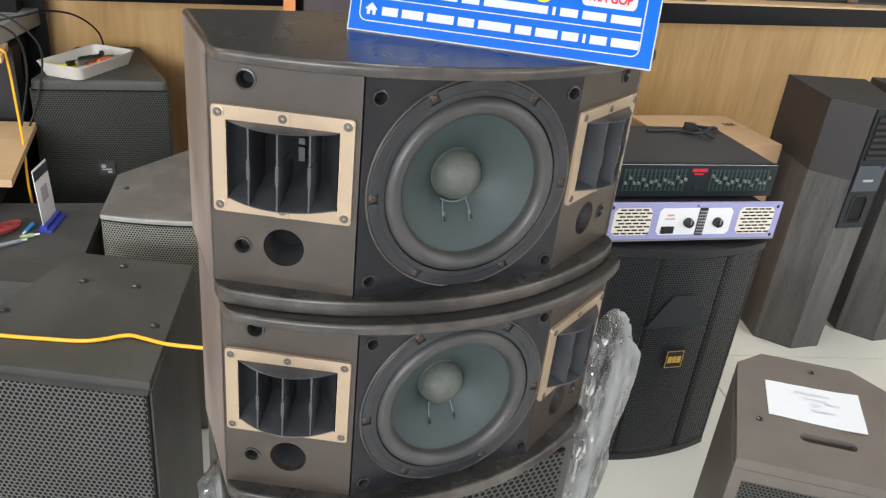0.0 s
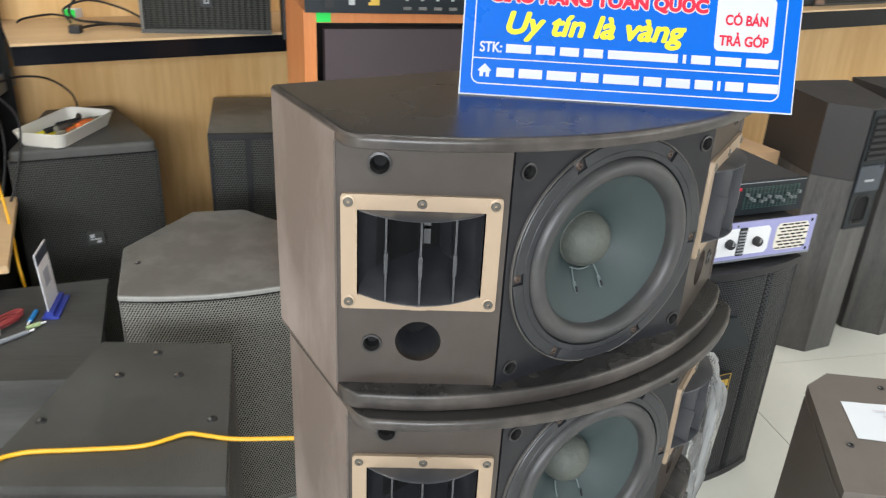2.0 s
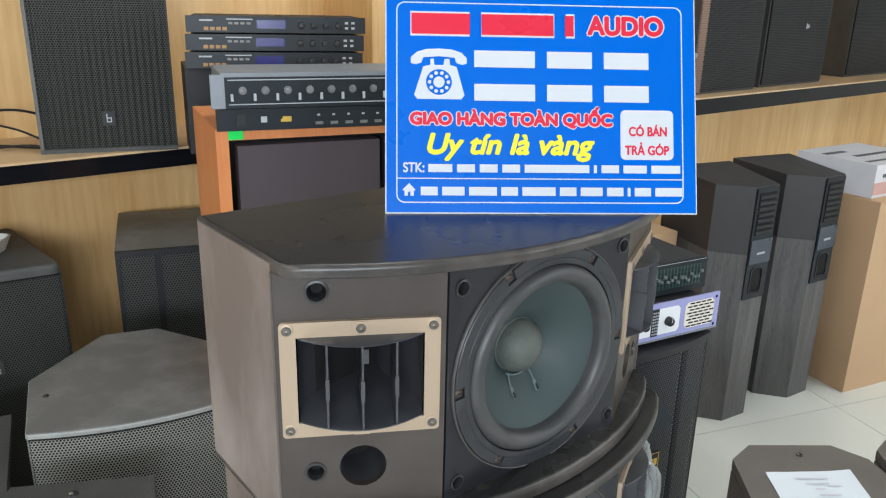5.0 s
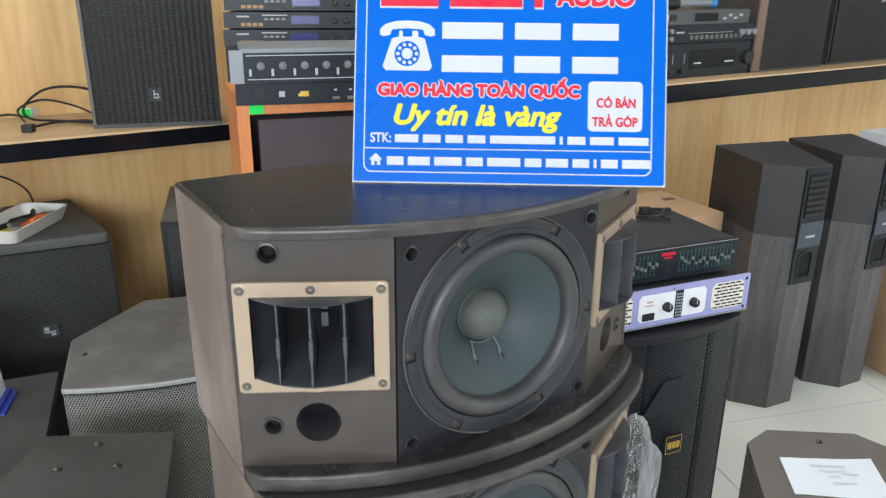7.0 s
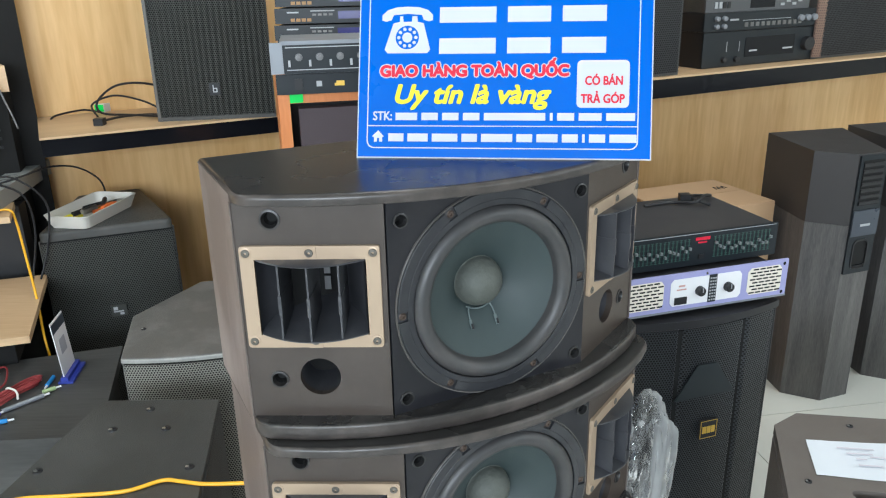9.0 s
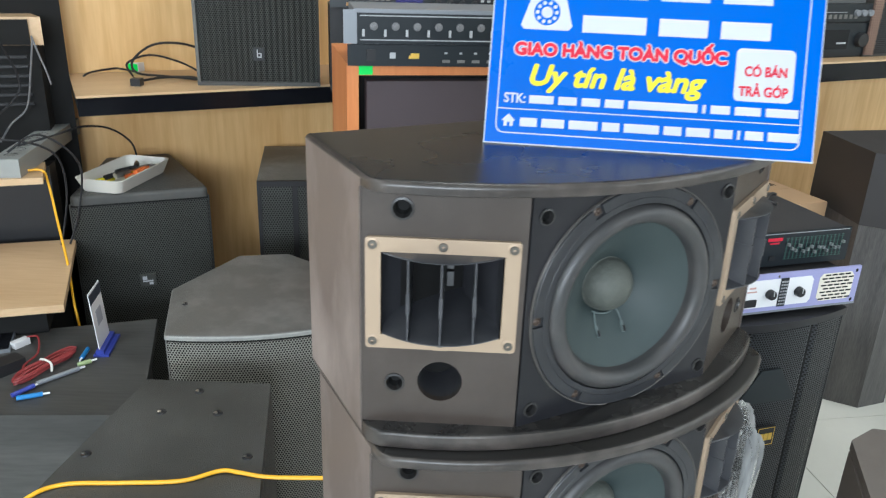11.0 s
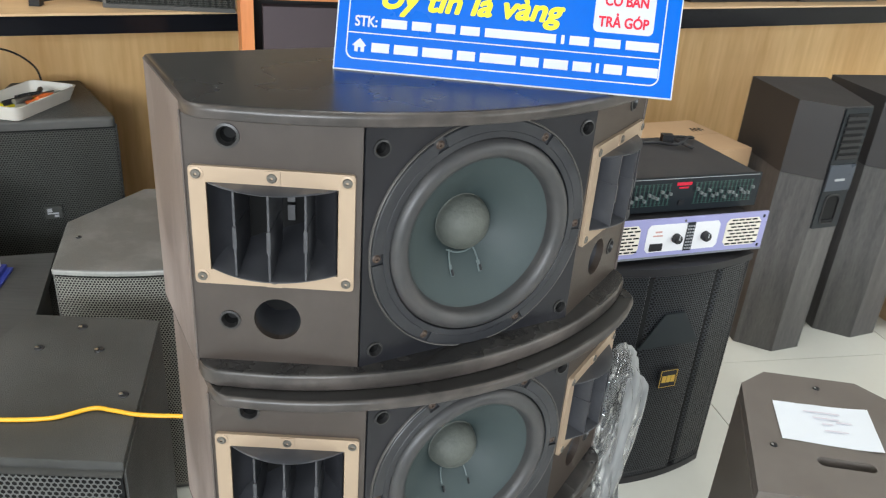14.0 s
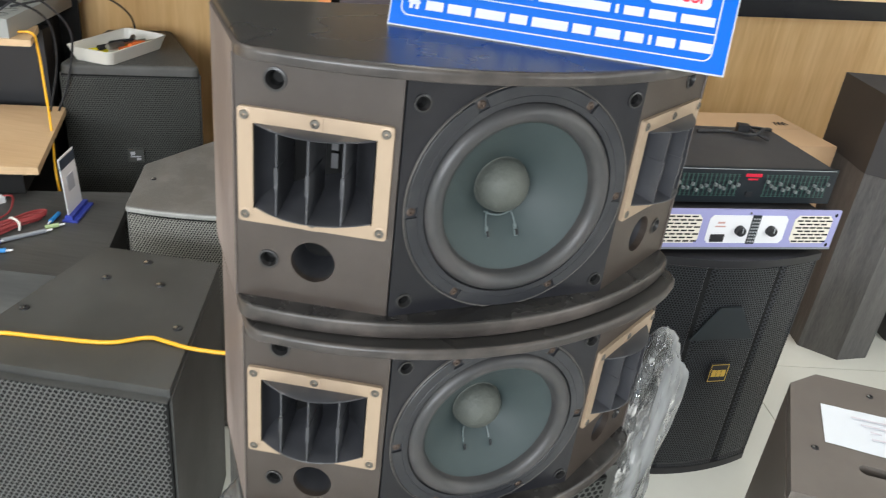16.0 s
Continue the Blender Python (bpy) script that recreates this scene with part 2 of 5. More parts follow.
M["navy"] = surface("navy_plastic", (0.04, 0.06, 0.35), 0.35, bump=0)
M["pinkmetal"] = surface("copper_brown_grille", (0.20, 0.13, 0.10), 0.4, 0.6, var=0.1, bump=0)


def wrap_material():
    m = bpy.data.materials.new("clear_wrap")
    m.use_nodes = True
    n, l = m.node_tree.nodes, m.node_tree.links
    n.remove(n["Principled BSDF"])
    tr, gl, df = n.new("ShaderNodeBsdfTransparent"), n.new("ShaderNodeBsdfGlossy"), n.new("ShaderNodeBsdfTranslucent")
    d2, dd = n.new("ShaderNodeBsdfDiffuse"), n.new("ShaderNodeMixShader")
    d2.inputs["Color"].default_value = (0.85, 0.88, 0.9, 1)
    gl.inputs["Roughness"].default_value = 0.07
    df.inputs["Color"].default_value = (0.9, 0.92, 0.95, 1)
    l.new(df.outputs[0], dd.inputs[1])
    l.new(d2.outputs[0], dd.inputs[2])
    nz = n.new("ShaderNodeTexNoise")
    nz.inputs["Scale"].default_value, nz.inputs["Detail"].default_value = 13, 4
    tc = n.new("ShaderNodeTexCoord")
    fold = n.new("ShaderNodeMapping")
    fold.inputs["Scale"].default_value = (1, 1, 0.3)
    fold.inputs["Rotation"].default_value = (0.3, 0.35, 0)
    l.new(tc.outputs["Object"], fold.inputs[0])
    l.new(fold.outputs[0], nz.inputs[0])
    r = n.new("ShaderNodeMapRange")
    r.inputs[1].default_value, r.inputs[2].default_value, r.inputs[3].default_value, r.inputs[4].default_value = 0.40, 0.66, 0.09, 0.56
    l.new(nz.outputs[0], r.inputs[0])
    a, b = n.new("ShaderNodeMixShader"), n.new("ShaderNodeMixShader")
    l.new(r.outputs[0], a.inputs[0])
    l.new(tr.outputs[0], a.inputs[1])
    l.new(dd.outputs[0], a.inputs[2])
    fr = n.new("ShaderNodeFresnel")
    fr.inputs[0].default_value = 1.6
    bp = n.new("ShaderNodeBump")
    bp.inputs["Strength"].default_value, bp.inputs["Distance"].default_value = 0.5, 0.012
    l.new(nz.outputs[0], bp.inputs["Height"])
    l.new(bp.outputs[0], gl.inputs["Normal"])
    l.new(bp.outputs[0], fr.inputs["Normal"])
    l.new(fr.outputs[0], b.inputs[0])
    l.new(a.outputs[0], b.inputs[1])
    l.new(gl.outputs[0], b.inputs[2])
    l.new(b.outputs[0], n["Material Output"].inputs[0])
    return m


M["wrap"] = wrap_material()
M["hornplate"] = surface("dark_teal_plastic", (0.011, 0.016, 0.019), 0.5, var=0.2, bump=0)
M["knobgrey"] = surface("worn_grey_knob", (0.16, 0.16, 0.165), 0.4, var=0.4, scale=90, bump=0)
M["cream"] = surface("cream_vent", (0.78, 0.73, 0.63), 0.5, var=0.05, bump=0)
M["slider_grip"] = surface("slider_grip_grey", (0.16, 0.18, 0.18), 0.4, bump=0)
M["greyprint"] = surface("printed_carton", (0.62, 0.61, 0.64), 0.35, var=0.15, scale=14, bump=0)
M["pinkprint"] = surface("pink_print", (0.55, 0.33, 0.30), 0.5, var=0.05, bump=0)
M["ink2"] = surface("grey_print", (0.09, 0.09, 0.11), 0.5, var=0.1, bump=0)
M["navy_grey"] = surface("slate_blue_plastic", (0.045, 0.055, 0.075), 0.3, var=0.08, bump=0.02)

# ---- mesh helpers ----


def thing(name, m, label, category, group="", kind=""):
    ob = new(name)
    ob.matrix_world = m
    ob.empty_display_size = 0.05
    return tagged(ob, label, category, group, kind)


def finish(name, bm, mat, smooth=True):
    me = bpy.data.meshes.new(name)
    bmesh.ops.recalc_face_normals(bm, faces=bm.faces)
    bm.to_mesh(me)
    bm.free()
    me.materials.append(M[mat])
    if smooth:
        me.shade_smooth()
        me.set_sharp_from_angle(angle=radians(32))
    return me


def part(name, bm, mat, parent, label="", smooth=True, m=None):
    ob = new(name, finish(name, bm, mat, smooth))
    ob.parent = parent
    if m is not None:
        ob.matrix_basis = m
    return tagged(ob, label)


def share(name, me, parent, m, label=""):
    ob = new(name, me)
    ob.parent = parent
    ob.matrix_basis = m
    return tagged(ob, label)


def solo(name, bm, mat, label, category, m=None, group="", kind="", smooth=True):
    ob = new(name, finish(name, bm, mat, smooth))
    if m is not None:
        ob.matrix_world = m
    return tagged(ob, label, category, group, kind)


def soften(bm, w, seg=2, angle=30):
    if w > 0:
        es = [e for e in bm.edges if len(e.link_faces) == 2 and e.calc_face_angle(0) > radians(angle)]
        bmesh.ops.bevel(bm, geom=es, offset=w, segments=seg, affect="EDGES", clamp_overlap=True)
    return bm


def box(x0, x1, y0, y1, z0, z1, bevel=0.0, seg=2):
    bm = bmesh.new()
    v = [bm.verts.new((x, y, z)) for z in (z0, z1) for x, y in ((x0, y0), (x1, y0), (x1, y1), (x0, y1))]
    for f in ((0, 3, 2, 1), (4, 5, 6, 7), (0, 1, 5, 4), (1, 2, 6, 5), (2, 3, 7, 6), (3, 0, 4, 7)):
        bm.faces.new([v[i] for i in f])
    return soften(bm, bevel, seg)


def prism(outline, z0, z1, bevel=0.0, seg=2, angle=30):
    """An upright solid over an outline in plan."""
    bm = bmesh.new()
    lo, hi = [bm.verts.new((x, y, z0)) for x, y in outline], [bm.verts.new((x, y, z1)) for x, y in outline]
    bm.faces.new(lo[::-1])
    bm.faces.new(hi)
    k = len(outline)
    for i in range(k):
        bm.faces.new((lo[i], lo[(i + 1) % k], hi[(i + 1) % k], hi[i]))
    return soften(bm, bevel, seg, angle)


def eased(outline, r, n=5):
    """An outline with its sharp corners rounded."""
    out = []
    k = len(outline)
    for i in range(k):
        p, a, b = Vector(outline[i]), Vector(outline[i - 1]), Vector(outline[(i + 1) % k])
        u, v = (a - p), (b - p)
        turn = math.pi - u.angle(v)
        if turn < radians(18):
            out.append(tuple(p))
            continue
        d = min(r * math.tan(turn / 2), 0.45 * u.length, 0.45 * v.length)
        s, e = p + u.normalized() * d, p + v.normalized() * d
        for j in range(n + 1):
            t = j / n
            out.append(tuple(s * (1 - t) ** 2 + p * 2 * t * (1 - t) + e * t * t))
    return out


def inset(outline, d):
    """The outline drawn in by d."""
    k = len(outline)
    area = sum(outline[i - 1][0] * outline[i][1] - outline[i][0] * outline[i - 1][1] for i in range(k))
    sgn = 1 if area > 0 else -1
    out = []
    for i in range(k):
        p, a, b = Vector(outline[i]), Vector(outline[i - 1]), Vector(outline[(i + 1) % k])
        n1, n2 = (p - a).normalized(), (b - p).normalized()
        n1, n2 = Vector((-n1.y, n1.x)) * sgn, Vector((-n2.y, n2.x)) * sgn
        q = n1 + n2
        out.append(tuple(p + q * (2 * d / max(0.3, q.length_squared))))
    return out


def lid(outline, z0, z1, r, seg=5, low=0.0):
    """A flat panel over an outline with well rounded upper (and, by low, lower) rims."""
    levels = [(low * (1 - math.sin(math.pi / 2 * i / 3)), z0 + low * (1 - math.cos(math.pi / 2 * i / 3))) for i in range(4)] if low else [(0.0, z0)]
    levels += [(r * (1 - math.cos(math.pi / 2 * i / seg)), z1 - r + r * math.sin(math.pi / 2 * i / seg)) for i in range(seg + 1)]
    levels.append((r + 0.002, z1))
    bm = bmesh.new()
    rows = [[bm.verts.new((x, y, z)) for x, y in (inset(outline, d) if d else outline)] for d, z in levels]
    k = len(outline)
    for a, b in zip(rows, rows[1:]):
        for i in range(k):
            bm.faces.new((a[i], a[(i + 1) % k], b[(i + 1) % k], b[i]))
    bm.faces.new(rows[0][::-1])
    bm.faces.new(rows[-1])
    return bm


def sheet(outer, holes, depth):
    """A plate in the x-z plane, its face at y = 0 and its back at y = depth, with openings through it."""
    bm = bmesh.new()
    edges = []
    for loop in (outer, *holes):
        vs = [bm.verts.new((x, 0, z)) for x, z in loop]
        edges += [bm.edges.new((vs[i], vs[(i + 1) % len(vs)])) for i in range(len(vs))]
    bmesh.ops.triangle_fill(bm, edges=edges, use_beauty=True, use_dissolve=False, normal=(0, -1, 0))
    got = bmesh.ops.extrude_face_region(bm, geom=bm.faces[:])
    bmesh.ops.translate(bm, verts=[g for g in got["geom"] if isinstance(g, bmesh.types.BMVert)], vec=(0, depth, 0))
    return bm


def ring_points(cx, cz, r, n=24):
    return [(cx + r * math.cos(2 * math.pi * i / n), cz + r * math.sin(2 * math.pi * i / n)) for i in range(n)]


def rect_points(x0, x1, z0, z1, r=0.0, n=4):
    if r <= 0:
        return [(x0, z0), (x1, z0), (x1, z1), (x0, z1)]
    pts = []
    for cx, cz, a in ((x1 - r, z0 + r, -90), (x1 - r, z1 - r, 0), (x0 + r, z1 - r, 90), (x0 + r, z0 + r, 180)):
        pts += [(cx + r * math.cos(radians(a + 90 * i / n)), cz + r * math.sin(radians(a + 90 * i / n))) for i in range(n + 1)]
    return pts


def lathe(profile, n=48, cx=0.0, cz=0.0):
    """Turned about the y axis: profile of (radius, y)."""
    bm = bmesh.new()
    rings = []
    for r, y in profile:
        if r < 1e-6:
            rings.append([bm.verts.new((cx, y, cz))])
        else:
            rings.append([bm.verts.new((cx + r * math.cos(2 * math.pi * i / n), y, cz + r * math.sin(2 * math.pi * i / n))) for i in range(n)])
    for a, b in zip(rings, rings[1:]):
        for i in range(n):
            j = (i + 1) % n
            q = [a[i % len(a)], a[j % len(a)], b[j % len(b)], b[i % len(b)]]
            q = list(dict.fromkeys(q))
            if len(q) > 2:
                bm.faces.new(q)
    return bm


def upright(profile, n=32):
    """Turned about the z axis: profile of (radius, z)."""
    bm = lathe(profile, n)
    bmesh.ops.rotate(bm, verts=bm.verts, matrix=Matrix.Rotation(radians(90), 3, "X"))
    return bm


def tube(points, r, n=8, steps=6):
    """A round cable through points, smoothed."""
    p = [Vector(q) for q in points]
    path = []
    for i in range(len(p) - 1):
        a, b, c, d = p[max(i - 1, 0)], p[i], p[i + 1], p[min(i + 2, len(p) - 1)]
        for k in range(steps):
            t = k / steps
            path.append(0.5 * (2 * b + (c - a) * t + (2 * a - 5 * b + 4 * c - d) * t * t + (3 * b - a - 3 * c + d) * t ** 3))
    path.append(p[-1])
    bm = bmesh.new()
    rings = []
    side = None
    for i, q in enumerate(path):
        way = (path[min(i + 1, len(path) - 1)] - path[max(i - 1, 0)]).normalized()
        if side is None:
            side = way.orthogonal().normalized()
        side = (side - way * side.dot(way)).normalized()
        up = way.cross(side)
        rings.append([bm.verts.new(q + r * (math.cos(2 * math.pi * k / n) * side + math.sin(2 * math.pi * k / n) * up)) for k in range(n)])
    for a, b in zip(rings, rings[1:]):
        for k in range(n):
            bm.faces.new((a[k], a[(k + 1) % n], b[(k + 1) % n], b[k]))
    bm.faces.new(rings[0][::-1])
    bm.faces.new(rings[-1])
    return bm


def join(*bms):
    out = bms[0]
    for b in bms[1:]:
        me = bpy.data.meshes.new("tmp")
        b.to_mesh(me)
        b.free()
        out.from_mesh(me)
        bpy.data.meshes.remove(me)
    return out


def moved(bm, m):
    bm.transform(m)
    return bm


def perforated(name, w, h, pitch, hole, shape, mat, parent, label="", keep=None):
    """A perforated steel sheet of real holes: w by h metres, bent by shape(u, v) -> x, y, z."""
    dz = pitch * 0.866
    cells = [((i + 0.5 * (j % 2)) * pitch - w / 2, j * dz - h / 2) for j in range(int(h / dz) + 1) for i in range(int(w / pitch) + 1)]
    cells = np.array([c for c in cells if c[0] <= w / 2 and (keep is None or keep(*c))])
    a = np.radians(np.arange(6) * 60 + 30)
    outer = np.stack([np.cos(a), np.sin(a)], 1) * pitch / math.sqrt(3)
    inner = np.stack([np.cos(a), np.sin(a)], 1) * hole
    uv = np.concatenate([cells[:, None] + outer, cells[:, None] + inner], 1).reshape(-1, 2)
    x, y, z = shape(uv[:, 0], uv[:, 1])
    co = np.stack([x, y, z], 1)
    base = np.array([[i, (i + 1) % 6, 6 + (i + 1) % 6, 6 + i] for i in range(6)])
    faces = (base[None] + 12 * np.arange(len(cells))[:, None, None]).reshape(-1, 4)
    me = bpy.data.meshes.new(name)
    me.from_pydata(co.tolist(), [], faces.tolist())
    me.materials.append(M[mat])
    ob = new(name, me)
    ob.parent = parent
    return tagged(ob, label)


def arc_outline(half, sag, y_mid, n=24):
    """Points of an arc from (-half, y_mid + sag) over (0, y_mid) to (half, y_mid + sag)."""
    r = (half * half + sag * sag) / (2 * sag)
    a = math.asin(half / r)
    return [(r * math.sin(-a + 2 * a * i / n), y_mid + r - r * math.cos(-a + 2 * a * i / n)) for i in range(n + 1)]


def letters(text, size, width=None, shear=0.0, bold=0.0):
    """Flat letters in the x-z plane, centred on the origin, facing -y; width squeezes the line to that length."""
    cu = bpy.data.curves.new("letters", "FONT")
    cu.body, cu.size, cu.shear, cu.align_x, cu.align_y = text, size, shear, "CENTER", "CENTER"
    ob = bpy.data.objects.new("letters", cu)
    scene.collection.objects.link(ob)
    me = bpy.data.meshes.new_from_object(ob.evaluated_get(bpy.context.evaluated_depsgraph_get()))
    bpy.data.objects.remove(ob)
    bm = bmesh.new()
    bm.from_mesh(me)
    bpy.data.meshes.remove(me)
    xs = [v.co.x for v in bm.verts]
    s = width / (max(xs) - min(xs)) if width else 1
    mid = (max(xs) + min(xs)) / 2
    bmesh.ops.translate(bm, verts=bm.verts, vec=(-mid, 0, 0))
    bm.transform(Matrix.Rotation(radians(90), 4, "X") @ Matrix.Diagonal((s, 1, 1, 1)))
    if bold:
        # heavy strokes: the same letters again, shifted all round, each a hair further out
        rounds = [bm.copy() for _ in range(8)]
        for i, c in enumerate(rounds):
            a = 2 * math.pi * i / 8
            bmesh.ops.translate(c, verts=c.verts, vec=(bold * math.cos(a), -0.00003 * (i + 1), bold * math.sin(a)))
        bm = join(bm, *rounds)
    return bm


def bars(name, words, x0, x1, z, h, mat, parent, m, label):
    """A line of plain bars, one a word; words gives their lengths in letters."""
    total = sum(words) + 0.8 * (len(words) - 1)
    k, x = (x1 - x0) / total, x0
    for w in words:
        part(name, box(x, x + w * k, -0.0006, 0.0006, z - h / 2, z + h / 2), mat, parent, label, m=m)
        x += (w + 0.8) * k


# ---- the room ----
U0, U1, V0, V1, HIGH = -5.2, 5.6, -5.4, 0.42, 3.0


def room():
    g = solo("floor", box(U0, U1, V0, V1, -0.1, -0.003), "grout", "pale glossy porcelain floor tiles with thin grey joints", "floor", ROOM, kind="structure")
    # unseen upper wall, added dark for what the glossy speaker tops reflect
    solo("wall_upper", box(U0, U1, V1, V1 + 0.12, 1.72, HIGH), "upper", "unseen wall above the wood panelling, made dark for the reflections", "wall", ROOM, kind="structure")
    solo("wall_back", box(U0, U1, V1, V1 + 0.12, 0, 1.718), "wall", "yellow wood-grain panelled shop wall behind the shelf", "wall", ROOM, kind="structure")
    solo("wall_left", box(U0 - 0.12, U0, V0, V1 + 0.12, 0, HIGH), "plaster", "plain pale painted wall", "wall", ROOM, kind="structure")
    solo("wall_right", box(U1, U1 + 0.12, V0, V1 + 0.12, 0, HIGH), "plaster", "plain pale painted wall", "wall", ROOM, kind="structure")
    # the opening from 1.6 to 5.2 is added for the fill lamp
    f = join(box(U0, -4.6, V0 - 0.12, V0, 0, HIGH), box(0.6, 1.6, V0 - 0.12, V0, 0, HIGH), box(1.6, 5.2, V0 - 0.12, V0, 0, 0.25), box(1.6, 5.2, V0 - 0.12, V0, 2.65, HIGH), box(5.2, U1, V0 - 0.12, V0, 0, HIGH), box(-4.6, 0.6, V0 - 0.12, V0, 2.9, HIGH))
    solo("wall_front", f, "plaster", "plain pale painted wall round the open shop front and an added opening", "wall", ROOM, kind="structure")
    solo("ceiling", box(U0, U1, V0, V1 + 0.12, HIGH, HIGH + 0.1), "plaster", "plain white ceiling", "ceiling", ROOM, kind="structure")
    return g


FLOOR = room()

# the wall shelf: pale board over a glossy black fascia
def wall_shelf(u0, u1, v0, v1, z, board=0.02, drop=0.085):
    """Pale board, glossy black front and black underside."""
    solo("shelf_board", box(u0, u1, v0 - 0.002, v1 - 0.002, z - board, z, 0.002), "shelf", "long pale wood shelf along the wall", "shelf", ROOM, kind="structure")
    solo("shelf_fascia", box(u0 + 0.002, u1, v0 + 0.004, v0 + 0.024, z - drop, z - board - 0.001, 0.001), "gloss", "glossy black laminate front under the shelf", "shelf front", ROOM, kind="structure")
    solo("shelf_underside", box(u0 + 0.002, u1, v0 + 0.026, v1 - 0.004, z - drop + 0.014, z - board - 0.002), "black", "black underside of the wall shelf", "shelf", ROOM, kind="structure")


STEP = 0.08                                   # the wall stands forward from u = 1.05 on
solo("wall_forward", box(1.05, U1, STEP, V1 - 0.002, 0, 1.718), "wall", "yellow wood-grain panelled wall standing forward", "wall", ROOM, kind="structure")
wall_shelf(-0.44, 1.048, 0.0, 0.418, 1.05, 0.007, 0.060)
wall_shelf(1.052, 5.3, -0.335, STEP - 0.002, 1.105, 0.007, 0.078)

# ---- the two karaoke speakers ----
PLATE, PLATE_TOP = 0.022, 0.0145
ARC = arc_outline(0.311, 0.105, -0.022)


def rounded_front(lip=0.0):
    """Plan of the curved top and bottom panels, corners eased; lip lets the front stand further out."""
    left = [(-0.3080, 0.098), (-0.3068, 0.089), (-0.3035, 0.080), (-0.2975, 0.072)]
    front = left + [p for p in ARC if -0.293 < p[0] < 0.287] + [(-0.005 - x, y) for x, y in left[::-1]]
    return [(-0.3082, 0.277), (-0.3082, 0.115)] + [(x * (1 + lip * 0.2), y - lip) for x, y in front] + [(0.3032, 0.115), (0.3032, 0.277)]


def screw_mesh():
    bm = lathe([(0.0001, 0.0012), (0.0013, 0.0010), (0.0017, -0.0018), (0.0042, -0.0016), (0.0052, -0.0006), (0.0053, 0.0)], 18)
    return finish("screw", bm, "screw")


def socket(parent, m, r=0.0125, ring="socketring"):
    s = part("grille_socket", lathe([(r, 0.0), (r, -0.0015), (r * 0.8, -0.002), (r * 0.72, 0.001), (r * 0.66, 0.016), (0, 0.016)], 24), ring, parent, "black rubber grille socket", m=m)
    part("socket_hollow", lathe([(r * 0.62, 0.004), (r * 0.5, 0.013), (0.0, 0.0135)], 16), "dark", s)
    return s


def side_baffle(k, sp):
    """The slanting wing of the front: k = -1 on one hand, 1 on the other."""
    m = pose(0.2225 if k > 0 else -0.2305, 0.0445 if k < 0 else 0.0440, 0, 0, 0, k * 28.8)
    z0, z1 = PLATE, 0.324 - PLATE_TOP
    hz = 0.1885
    w = 0.0905
    o = -0.004 if k > 0 else 0.0                # the holes of this wing sit a little further in
    port, peg, top = (o - k * 0.001, 0.0785), (o + k * 0.051, 0.0750), (o + k * 0.0445, 0.2865)
    holes = [rect_points(-0.071, 0.071, hz - 0.054, hz + 0.052), ring_points(*port, 0.0257, 32)]
    holes += [ring_points(*peg, 0.0118, 20), ring_points(*top, 0.0128, 20)]
    part("side_baffle", sheet(rect_points(-w, w + (0.0015 if k > 0 else 0.0), z0, z1), holes, 0.012), "baffle", sp, smooth=False, m=m)
    part("port_tube", lathe([(0.0259, 0.0), (0.0272, 0.0005), (0.0266, 0.004), (0.0253, 0.012), (0.0245, 0.085), (0, 0.085)], 32, *port), "horn", sp, "bass port tube", m=m)
    for x, z, r in ((*peg, 0.0118), (*top, 0.0128)):
        socket(sp, m @ pose(x, 0, z), r)
    plate = part("horn_frame", soften(sheet(rect_points(-0.084, 0.084, -0.0665, 0.0665, 0.004, 3), [rect_points(-0.067, 0.067, -0.0495, 0.0495)], 0.0048), 0.0), "gold", sp,
                 "champagne-coloured metal horn frame", m=m @ pose(0, -0.005, hz))
    for x, z in ((-0.076, 0.058), (0.0, 0.058), (0.076, 0.058), (-0.076, -0.0575), (0.076, -0.0575)):
        tab = box(-0.0085, 0.0085, -0.0012, 0.001, z - 0.0075, z + 0.0075, 0.0008, 1)
        boss = part("boss", tab if x == 0 else lathe([(0.0075, 0.001), (0.0075, -0.0006), (0.0055, -0.0012), (0, -0.0012)], 18, x, z), "gold", plate)
        share("screw", SCREW, plate, pose(x, -0.001, z))
    horn = part("horn", horn_body(), "horn", sp, "dark grey plastic horn with upright vanes", m=m @ pose(0, -0.004, hz))
    for x in (-0.036, 0.0, 0.036):
        part("vane", vane(x), "horn", horn)
    part("throat", join(box(0.004, 0.012, 0.060, 0.0615, -0.014, 0.004, 0.002), box(0.004, 0.012, 0.060, 0.0615, 0.008, 0.016, 0.002)), "knobgrey", horn, "grey horn throat")
    part("lower_boss", box(-0.0085, 0.0085, -0.0012, 0.001, -0.0665, -0.0500, 0.0008, 1), "gold", plate)
    share("screw", SCREW, plate, pose(0, -0.001, -0.0575))


HORN_BOW = 0.0255


def bow(x, half=0.0655):
    """How far the horn's lips stand out at x."""
    return HORN_BOW * (1 - (x / half) ** 2)


